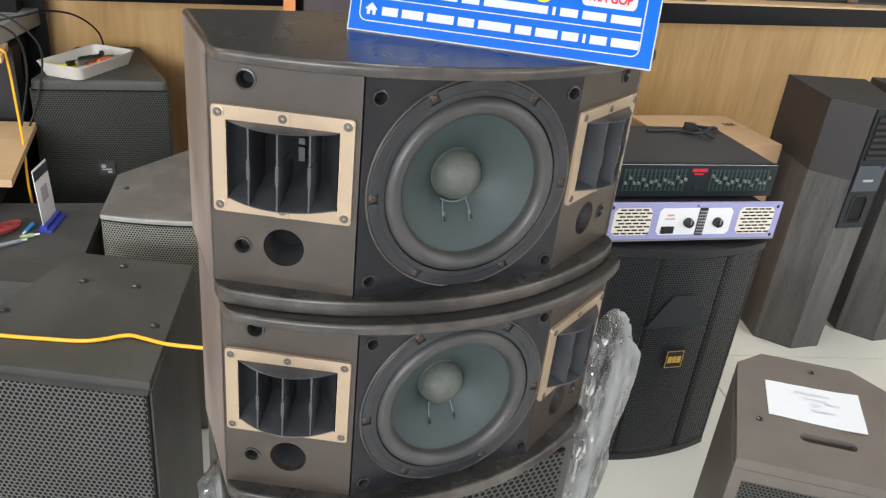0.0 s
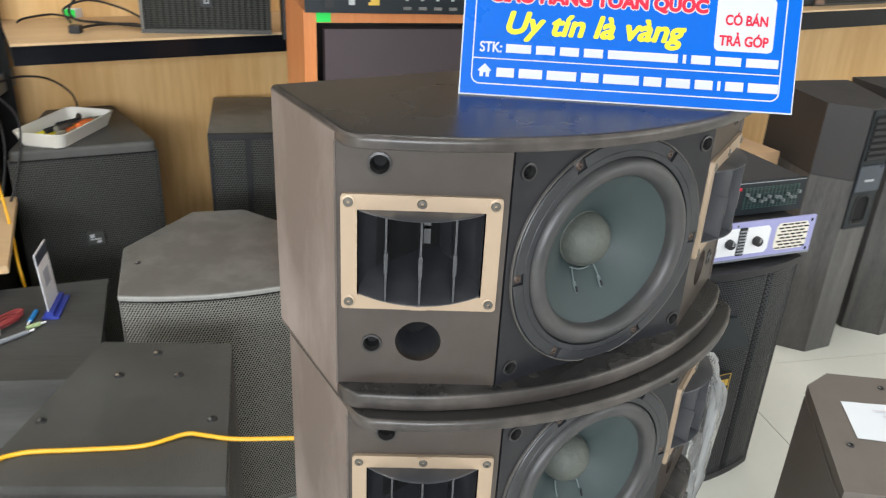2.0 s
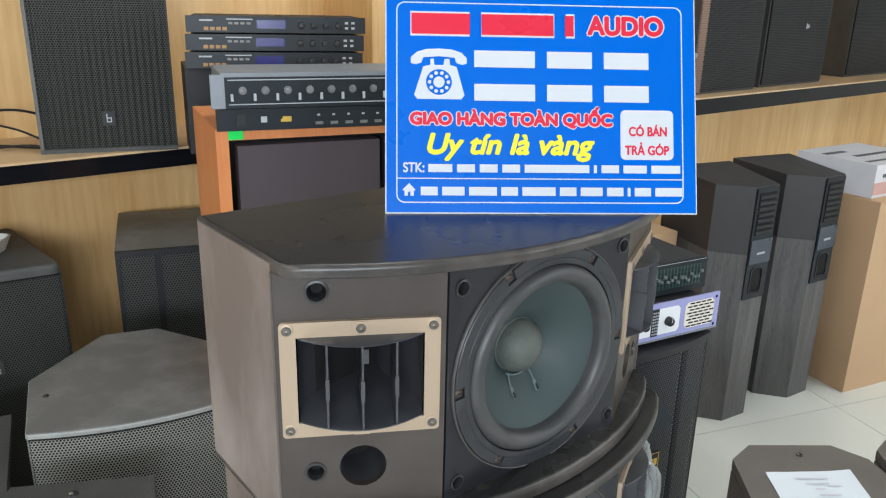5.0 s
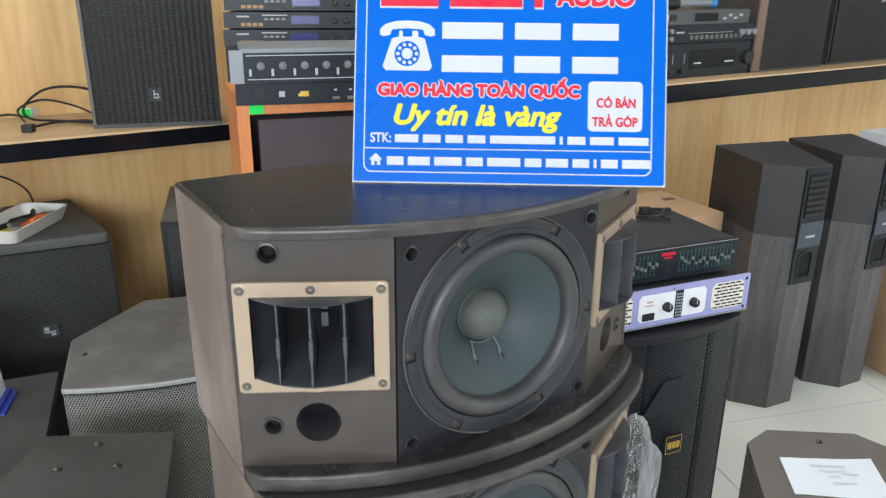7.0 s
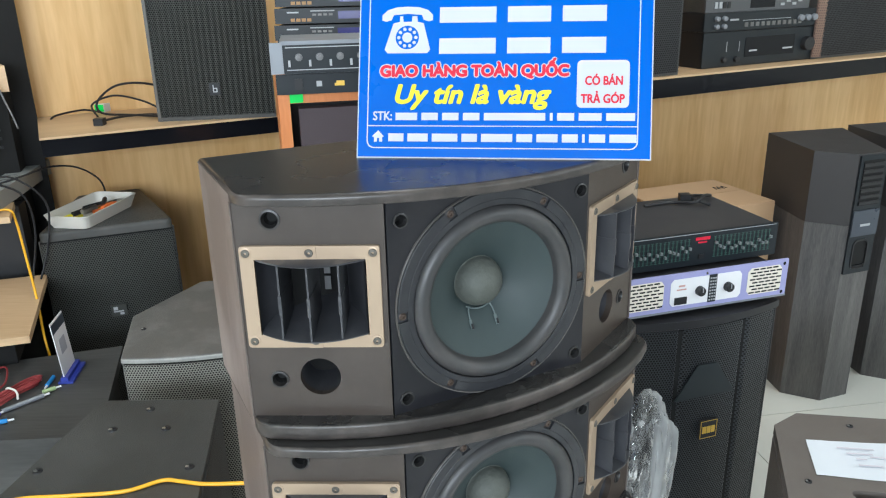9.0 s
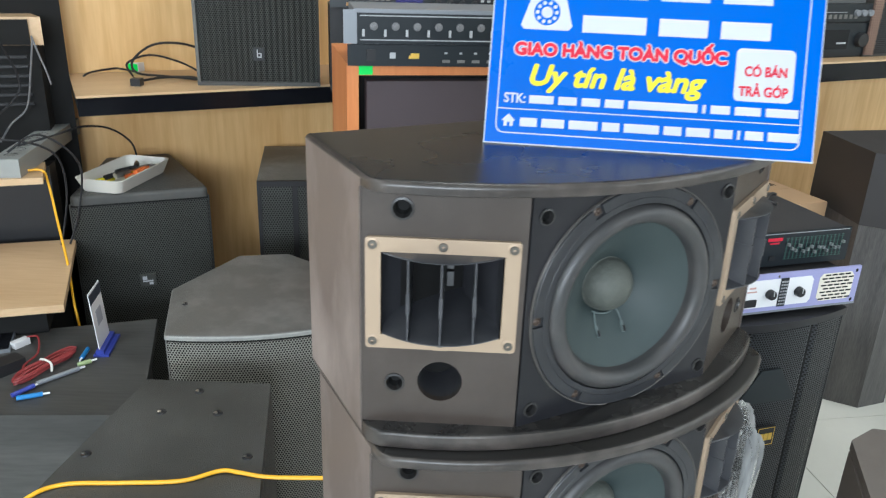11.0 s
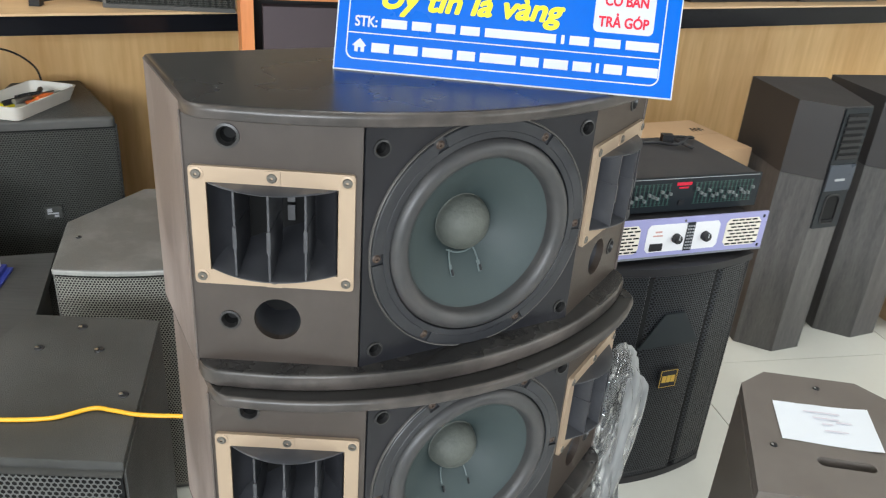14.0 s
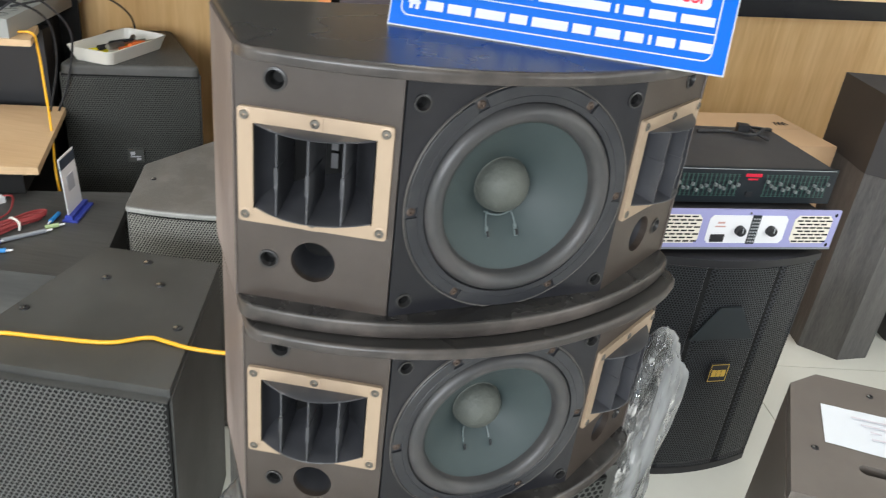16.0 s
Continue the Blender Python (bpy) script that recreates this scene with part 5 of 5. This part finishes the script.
def shelf_speaker(u, w, d, label, tan=False, v=0.03):
    s = thing("shelf_speaker", ROOM @ pose(u, v, 1.1055), label, "speaker")
    part("body", prism([(0, 0.014), (0.02, d), (w - 0.02, d), (w, 0.014)], 0, 0.6, 0.008, 2), "vinyl", s)
    part("backing", box(0.012, w - 0.012, 0.008, 0.0135, 0.012, 0.59), "dark", s)
    perforated("grille", w - 0.02, 0.57, 0.009, 0.0032, lambda a, b: (a + w / 2, 0.003 + 0 * a, 0.3 + b), "blackgrille", s, "black perforated grille")
    if tan:
        perforated("side_strip", 0.05, 0.57, 0.012, 0.0035, lambda a, b: (0.012 + 0.6 * a, -0.004 - a * 0.3, 0.3 + b), "pinkmetal", s, "copper-brown perforated strip")
        part("strip_bed", prism([(-0.006, 0.012), (0.004, 0.0055), (0.032, -0.0045), (0.036, 0.012)], 0.012, 0.59), "pinkbed", s, "dark copper-brown strip bed", smooth=False)
    return s


shelf_speaker(1.36, 0.40, 0.34, "black stage speaker on the wall shelf beside stacked decks", v=-0.325)
shelf_speaker(2.575, 0.52, 0.32, "black stage speaker with a copper-brown edge strip, on the wall shelf", True, v=-0.262)
_s2 = shelf_speaker(3.19, 0.62, 0.30, "black stage speaker with a small pale mark, on the wall shelf", v=-0.235)
part("badge_mark", join(box(0.36, 0.364, -0.003, 0.0, 0.285, 0.315), box(0.370, 0.388, -0.003, 0.0, 0.290, 0.308)), "mark", _s2, "small pale mark")
shelf_speaker(4.25, 0.6, 0.22, "black stage speaker further along the wall shelf", v=-0.16)

# the stacked decks
_d = thing("amplifier_deck", ROOM @ pose(1.945, -0.245, 1.1055) @ Matrix.Diagonal((1.15, 1, 1, 1)), "black receiver with a dark display, on the wall shelf", "amplifier")
part("case", box(0.01, 0.56, 0.01, 0.33, 0, 0.14, 0.004), "black", _d)
part("front_panel", box(0.0, 0.57, 0.0, 0.01, 0.008, 0.138, 0.003), "faceplate", _d)
part("display_window", box(0.20, 0.45, -0.002, 0.0, 0.035, 0.112), "gloss", _d, "dark glossy display window")
knob_row(_d, (0.10, 0.16), 0.03, 0.012, "black", 0.0)
knob_row(_d, (0.515,), 0.07, 0.03, "black", 0.0, 0.02)
part("print_mark", box(0.22, 0.26, -0.003, -0.002, 0.055, 0.062), "mark", _d)
part("print_mark", box(0.39, 0.44, -0.003, -0.002, 0.055, 0.062), "mark", _d)
part("print_line", join(box(0.11, 0.112, -0.0012, 0.0, 0.06, 0.10), box(0.17, 0.172, -0.0012, 0.0, 0.06, 0.10)), "mark", _d)
_d = thing("karaoke_mixer", ROOM @ pose(1.935, -0.25, 1.247) @ Matrix.Diagonal((1.15, 1, 1, 1)), "black mixing amplifier with rows of buttons and knobs", "mixer")
part("case", box(0.01, 0.58, 0.01, 0.33, 0, 0.072, 0.003), "black", _d)
part("front_panel", box(0.0, 0.59, 0.0, 0.01, 0.004, 0.072, 0.002), "faceplate", _d)
for _i in range(11):
    part("button", box(0.19 + _i * 0.027, 0.205 + _i * 0.027, -0.004, 0.0, 0.014, 0.030, 0.001), "greyvinyl", _d)
knob_row(_d, (0.055, 0.09), 0.020, 0.010, "silver", 0.0)
knob_row(_d, (0.055, 0.09), 0.050, 0.010, "silver", 0.0)
knob_row(_d, (0.47, 0.505, 0.54), 0.036, 0.014, "silver", 0.0)
part("print_line", join(box(0.18, 0.42, -0.001, 0.0, 0.038, 0.040), box(0.12, 0.16, -0.001, 0.0, 0.04, 0.047)), "mark", _d)
_d = thing("wireless_receiver", ROOM @ pose(1.945, -0.24, 1.320) @ Matrix.Diagonal((1.15, 1, 1, 1)), "dark grey wireless receiver with a small display", "receiver")
part("case", box(0.01, 0.50, 0.01, 0.2, 0, 0.055, 0.004), "vinyl", _d)
part("front_panel", box(0.0, 0.51, 0.0, 0.01, 0.0, 0.056, 0.004), "receiver", _d)
part("display_window", box(0.21, 0.33, -0.002, 0.0, 0.012, 0.044), "gloss", _d)
for _i in range(4):
    part("button", box(0.04 + _i * 0.02, 0.053 + _i * 0.02, -0.003, 0.0, 0.016, 0.04, 0.001), "mark" if _i < 2 else "black", _d)
    part("button", box(0.36 + _i * 0.03, 0.378 + _i * 0.03, -0.003, 0.0, 0.016 + 0.012 * (_i % 2), 0.026 + 0.012 * (_i % 2), 0.001), "mark", _d)

_mc = thing("microphone", ROOM @ pose(2.16, -0.16, 1.3985, 0, 0, -4), "dark handheld microphone with a blue ring lying on the receiver", "microphone")
part("handle", tube([(0, 0, 0), (0.09, 0, 0), (0.19, 0, 0)], 0.016, 12, 3), "silver", _mc)
part("ring", tube([(0.19, 0, 0), (0.215, 0, 0)], 0.019, 12, 2), "cyan", _mc, "blue ring")
part("head", tube([(-0.075, 0, 0), (-0.07, 0, 0), (-0.02, 0, 0), (0.0, 0, 0)], 0.022, 14, 3), "black", _mc, "black mesh head")

# leads and adapter on the shelf
solo("power_lead", join(tube([(-0.98, 2.72, 1.12), (-1.06, 2.66, 1.155), (-1.15, 2.64, 1.15), (-1.215, 2.63, 1.10), (-1.20, 2.62, 1.062), (-1.10, 2.60, 1.058), (-0.98, 2.56, 1.058)], 0.004, 7),
                        tube([(-0.99, 2.60, 1.075), (-1.07, 2.64, 1.10), (-1.17, 2.66, 1.115), (-1.235, 2.63, 1.09), (-1.20, 2.58, 1.058)], 0.0035, 7),
                        tube([(-1.375, 2.56, 0.99), (-1.365, 2.58, 1.040), (-1.35, 2.60, 1.060), (-1.31, 2.69, 1.062), (-1.28, 2.70, 1.060), (-1.22, 2.66, 1.058)], 0.0035, 7),
                        tube([(-1.135, 2.47, 1.062), (-1.10, 2.56, 1.06), (-1.02, 2.60, 1.058), (-0.98, 2.56, 1.058)], 0.004, 7),
                        box(-1.155, -1.125, 2.44, 2.47, 1.051, 1.073, 0.003)), "black", "black mains lead with plug lying on the shelf", "cable")
_p = thing("plug_adapter", pose(-1.255, 2.735, 1.0505, 0, 0, -15), "white plug adapter with a green label on the shelf", "adapter")
part("adapter_body", box(-0.035, 0.03, -0.018, 0.018, 0, 0.028, 0.006), "white", _p)
part("sticker", box(-0.012, 0.028, -0.0195, -0.0185, 0.002, 0.026), "green", _p, "green label")

# ---- desk, card and clutter ----
_k = thing("desk", pose(0, 0, 0), "black wood-grain desk with a plain panel front", "desk")
part("desktop", prism([(-0.955, 1.945), (-2.1, 1.60), (-2.1, 1.42), (-0.86, 1.49), (-0.842, 1.53)], 0.492, 0.517, 0.002, 1), "desk", _k)
part("desk_panel", prism([(-0.975, 1.92), (-2.08, 1.59), (-2.08, 1.445), (-0.875, 1.515)], 0.0, 0.4915), "desk", _k)


def standing_card():
    m = pose(-1.024, 1.785, 0.5175, 0, 0, 98)
    s = thing("price_card", m, "white card with a pale square print in a blue plastic stand", "card stand")
    part("stand_base", join(box(-0.055, 0.055, -0.018, 0.018, 0, 0.006, 0.002), box(-0.052, 0.052, -0.006, 0.012, 0.006, 0.016, 0.002)), "navy", s, "blue plastic base")
    part("card", moved(box(-0.045, 0.045, 0.0, 0.002, 0, 0.155, 0.0005, 1), pose(0, 0.004, 0.008, -3.5, 0, 0)), "white", s, "white card")
    part("print_square", moved(box(-0.020, 0.020, -0.0006, 0.0, 0.060, 0.100), pose(0, 0.004, 0.008, -3.5, 0, 0)), "greycard", s, "plain pale grey square")
    part("print_band", moved(box(-0.0445, 0.0445, -0.001, 0.0, 0.125, 0.150), pose(0, 0.004, 0.008, -3.5, 0, 0)), "navy_grey", s, "dark blue band")


standing_card()
def wire_coil():
    """A hank of thin wire: long flat loops pinched by a tie."""
    c = thing("wire_coil", pose(-1.118, 1.662, 0.5175, 0, 0, 66), "dark red wire hank with a pale tie on the desk", "cable")
    rng = random.Random(4)
    for i in range(11):
        length, wide, lift = 0.075 + rng.uniform(-0.014, 0.012), 0.017 + rng.uniform(-0.006, 0.008), 0.004 + 0.0028 * (i % 5)
        off, tilt = rng.uniform(-0.008, 0.008), rng.uniform(-0.005, 0.006)
        pts = []
        for k in range(13):
            a = 2 * math.pi * k / 12
            pinch = 0.55 + 0.45 * abs(math.cos(a))
            pts.append((length * math.cos(a) + off, wide * math.sin(a) * pinch + off * 0.4, lift + tilt * math.cos(a) * 0.5 + 0.006 * abs(math.sin(a))))
        part("strand", tube(pts, 0.0027, 6, 4), "redcable", c)
    part("tie", tube([(0.0, -0.020, 0.003), (0.003, -0.016, 0.023), (0.002, 0.014, 0.025), (0.0, 0.020, 0.003)], 0.0028, 6), "tray", c, "pale paper tie")
    part("loose_end", tube([(-0.05, 0.012, 0.01), (-0.02, 0.045, 0.012), (0.03, 0.060, 0.016), (0.085, 0.125, 0.018), (0.075, 0.150, 0.016)], 0.0026, 6), "redcable", c, "loose end of the wire")


wire_coil()
for _p0, _p1, _mt, _lb in (((-1.105, 1.592, 0.5245), (-1.040, 1.664, 0.5245), "silver", "silver-grey marker on the desk"), ((-1.133, 1.540, 0.5245), (-1.106, 1.584, 0.5245), "navy", "dark blue pen on the desk"),
                           ((-1.118, 1.530, 0.5245), (-1.070, 1.551, 0.5245), "cyan", "light blue pen with a white label on the desk"), ((-1.060, 1.758, 0.5245), (-1.055, 1.712, 0.5245), "cyan", "short light blue pen cap on the desk"),
                           ((-1.050, 1.679, 0.5245), (-1.028, 1.700, 0.5245), "greenpen", "pale green pen cap on the desk")):
    _q = thing("pen", pose(0, 0, 0), _lb, "pen", "pens on the desk")
    _a, _e = Vector(_p0), Vector(_p1)
    part("barrel", tube([_a, _a.lerp(_e, 0.5), _e], 0.0055, 10, 3), _mt, _q)
    part("tip", tube([_e, _e + (_e - _a).normalized() * 0.014], 0.0025, 8, 2), "white", _q)
solo("phone_charger", box(-0.020, 0.020, -0.010, 0.010, 0, 0.016, 0.004), "white", "white charger plug on the desk", "charger", pose(-1.235, 1.775, 0.5175, 0, 0, 60))
_ph = thing("smartphone", pose(-1.305, 1.80, 0.5175, 0, 0, 20), "dark smartphone in a clear case lying on the desk", "phone")
part("case", box(-0.038, 0.038, -0.078, 0.078, 0, 0.009, 0.004, 3), "silver", _ph, "pale clear case")
part("screen", box(-0.034, 0.034, -0.074, 0.074, 0.0088, 0.0098, 0.0004, 1), "gloss", _ph, "dark glass screen")
solo("black_adapter", box(-0.035, 0.035, -0.022, 0.022, 0, 0.028, 0.004), "black", "small black adapter beside the wire", "adapter", pose(-1.205, 1.655, 0.5175, 0, 0, 55))


def tool_tray():
    m = pose(-1.194, 2.425, 0.7585, 0, 0, -10) @ pose(-0.0745, -0.152, 0)
    s = thing("tool_tray", m, "shallow white plastic tray with small tools, on a speaker", "tray")
    bm = bmesh.new()
    rows = []
    for x0, y0, x1, y1, z in ((-0.005, -0.005, 0.154, 0.292, 0.042), (0.0, 0.0, 0.149, 0.287, 0.0425), (0.012, 0.012, 0.137, 0.275, 0.004), (0.010, 0.010, 0.139, 0.277, 0.0), (-0.004, -0.004, 0.153, 0.291, 0.040)):
        rows.append([bm.verts.new((x, y, z)) for x, y in rect_points(x0, x1, y0, y1, 0.022, 5)])
    for a, b in ((0, 1), (1, 2), (3, 4), (4, 0)):
        for i in range(len(rows[0])):
            j = (i + 1) % len(rows[0])
            bm.faces.new((rows[a][i], rows[a][j], rows[b][j], rows[b][i]))
    bm.faces.new(rows[2])
    bm.faces.new(rows[3][::-1])
    part("tray_body", bm, "tray", s)
    for k, (x, y, a, ln, mt) in enumerate(((0.030, 0.055, 62, 0.10, "yellow"), (0.050, 0.075, 72, 0.14, "black"), (0.068, 0.110, 66, 0.12, "black"), (0.085, 0.130, 58, 0.11, "orangeplastic"), (0.108, 0.150, 88, 0.11, "orangeplastic"),
                                          (0.085, 0.075, 80, 0.10, "steel"), (0.060, 0.150, 44, 0.09, "yellow"), (0.075, 0.175, 20, 0.07, "orangeplastic"), (0.095, 0.180, 120, 0.08, "black"), (0.115, 0.095, 100, 0.08, "steel"))):
        q = thing("screwdriver", m @ pose(x, y, 0.016 + 0.0095 * (k % 3), 0, 0, a), "small hand tool lying in the tray", "tool", "tools in the tray")
        part("handle", tube([(0, 0, 0), (ln * 0.3, 0, 0.001), (ln * 0.6, 0, 0)], 0.0085, 8, 3), mt, q)
        part("shaft", tube([(ln * 0.6, 0, 0), (ln, 0, 0)], 0.003, 6, 2), "steel", q)


tool_tray()

# cables
solo("yellow_cable", tube([(-1.02, 1.04, 0.505), (-0.93, 1.06, 0.56), (-0.868, 1.105, 0.611), (-0.823, 1.140, 0.6141), (-0.73, 1.149, 0.6141), (-0.631, 1.159, 0.6141), (-0.57, 1.187, 0.6160), (-0.535, 1.184, 0.6156), (-0.484, 1.178, 0.613), (-0.389, 1.181, 0.612), (-0.30, 1.19, 0.606)], 0.0038, 10, 8),
     "cable", "yellow cable lying across the stage speaker", "cable")
solo("yellow_cable", tube([(-1.45, 2.10, 0.8545), (-1.38, 2.15, 0.8545), (-1.325, 2.170, 0.856), (-1.308, 2.165, 0.82), (-1.275, 2.12, 0.72), (-1.232, 2.055, 0.624), (-1.205, 2.005, 0.535), (-1.196, 1.992, 0.50), (-1.188, 1.985, 0.44)], 0.0035, 10, 8),
     "cable", "yellow cable hanging from the upper board", "cable")

# side bench with boards at the left wall
_bn = thing("side_bench", pose(0, 0, 0), "dark open bench with pale wood boards beside the desk", "bench")
part("lower_board", prism([(-1.296, 2.250), (-1.128, 1.805), (-2.1, 1.52), (-2.2, 1.98)], 0.600, 0.620, 0.002, 1), "shelf", _bn, "pale wood lower board")
part("lower_stand", prism([(-1.33, 2.22), (-1.20, 1.85), (-2.1, 1.56), (-2.15, 1.98)], 0.518, 0.5995), "dark", _bn)
part("upper_board", prism([(-1.366, 2.276), (-1.297, 2.118), (-2.0, 1.88), (-2.05, 2.05)], 0.832, 0.850, 0.002, 1), "shelf", _bn, "pale wood upper board")
part("back_panel", prism([(-1.38, 2.36), (-1.37, 2.30), (-2.1, 2.06), (-2.1, 2.14)], 0.0, 0.8315), "black", _bn)
_ub = thing("wall_cabinet", pose(0, 0, 0), "dark cabinet with a pale wood top against the wall", "cabinet")
part("cabinet_body", prism([(-1.47, 2.60), (-1.425, 2.45), (-2.3, 2.12), (-2.3, 2.30)], 0.0, 1.165, 0.004), "dark", _ub)
part("cabinet_top", prism([(-1.62, 2.72), (-1.395, 2.43), (-2.3, 2.06), (-2.3, 2.40)], 1.166, 1.246, 0.002), "shelf", _ub, "pale wood top")
part("top_fascia", prism([(-1.425, 2.412), (-1.423, 2.406), (-2.3, 2.047), (-2.3, 2.053)], 1.168, 1.240, 0.001), "dark", _ub, "black front of the top")
for _i in range(6):
    part("slat", prism([(-1.455, 2.440), (-1.453, 2.432), (-2.3, 2.095), (-2.3, 2.103)], 0.985 + 0.028 * _i, 0.993 + 0.028 * _i), "black", _ub)
for _pts in (((-1.414, 2.40, 1.195), (-1.398, 2.398, 1.140), (-1.384, 2.398, 1.095), (-1.376, 2.40, 1.055)), ((-1.410, 2.398, 1.19), (-1.43, 2.395, 1.09), (-1.455, 2.39, 0.985), (-1.505, 2.38, 0.935), (-1.50, 2.30, 0.90))):
    solo("grey_lead", tube(_pts, 0.0028, 7), "knobgrey", "thin grey lead hanging from the cabinet top", "cable", group="leads at the power strip")
solo("black_curtain", prism([(-1.425, 2.62), (-1.395, 2.56), (-2.4, 2.12), (-2.42, 2.20)], 0.0, 2.4, 0.01), "dark", "black panel standing beside the shelf end", "panel")
_st = thing("power_strip", pose(-1.385, 2.102, 0.8505, 0, 0, 97.9), "grey-white power strip on the upper board", "power strip")
part("strip_body", box(0, 0.552, -0.036, 0.036, 0, 0.052, 0.006), "oldplastic", _st)
for _i in range(5):
    part("outlet", lathe([(0.018, 0.0), (0.015, 0.002), (0, 0.002)], 16), "black", _st, m=pose(0.05 + _i * 0.062, 0, 0.053, -90, 0, 0))
for _k, _pts in enumerate((((-1.42, 2.24, 0.905), (-1.34, 2.30, 0.925), (-1.30, 2.40, 0.930), (-1.255, 2.49, 0.905), (-1.225, 2.57, 0.84), (-1.22, 2.59, 0.763)), ((-1.40, 2.15, 0.91), (-1.33, 2.20, 0.95), (-1.25, 2.24, 0.86), (-1.262, 2.225, 0.72), (-1.29, 2.20, 0.6235)),
                           ((-1.46, 2.30, 1.20), (-1.44, 2.34, 1.05), (-1.50, 2.22, 0.95), (-1.42, 2.10, 0.90)), ((-1.52, 2.10, 0.92), (-1.40, 2.13, 0.95), (-1.30, 2.20, 0.90), (-1.285, 2.215, 0.78), (-1.31, 2.19, 0.6235)))):
    solo("black_lead", tube(_pts, 0.0032, 7), "black", "black mains lead hanging at the power strip", "cable", group="leads at the power strip")


# ---- floor tiles ----
def tiles():
    me = finish("tile", box(0.0015, 0.8985, 0.0015, 0.8985, -0.008, 0.0, 0.001, 1), "tile")
    inv = ROOM.inverted() @ pose(0, 0, 0, 0, 0, 9)
    for i in range(-7, 8):
        for j in range(-8, 7):
            m = inv @ pose(2.185 + 0.9 * i, 2.147 + 0.9 * j, 0)
            c = m @ Vector((0.45, 0.45, 0))
            if U0 + 0.3 < c.x < U1 - 0.3 and V0 + 0.3 < c.y < V1 + 0.2:
                share("tile", me, FLOOR, m)


tiles()
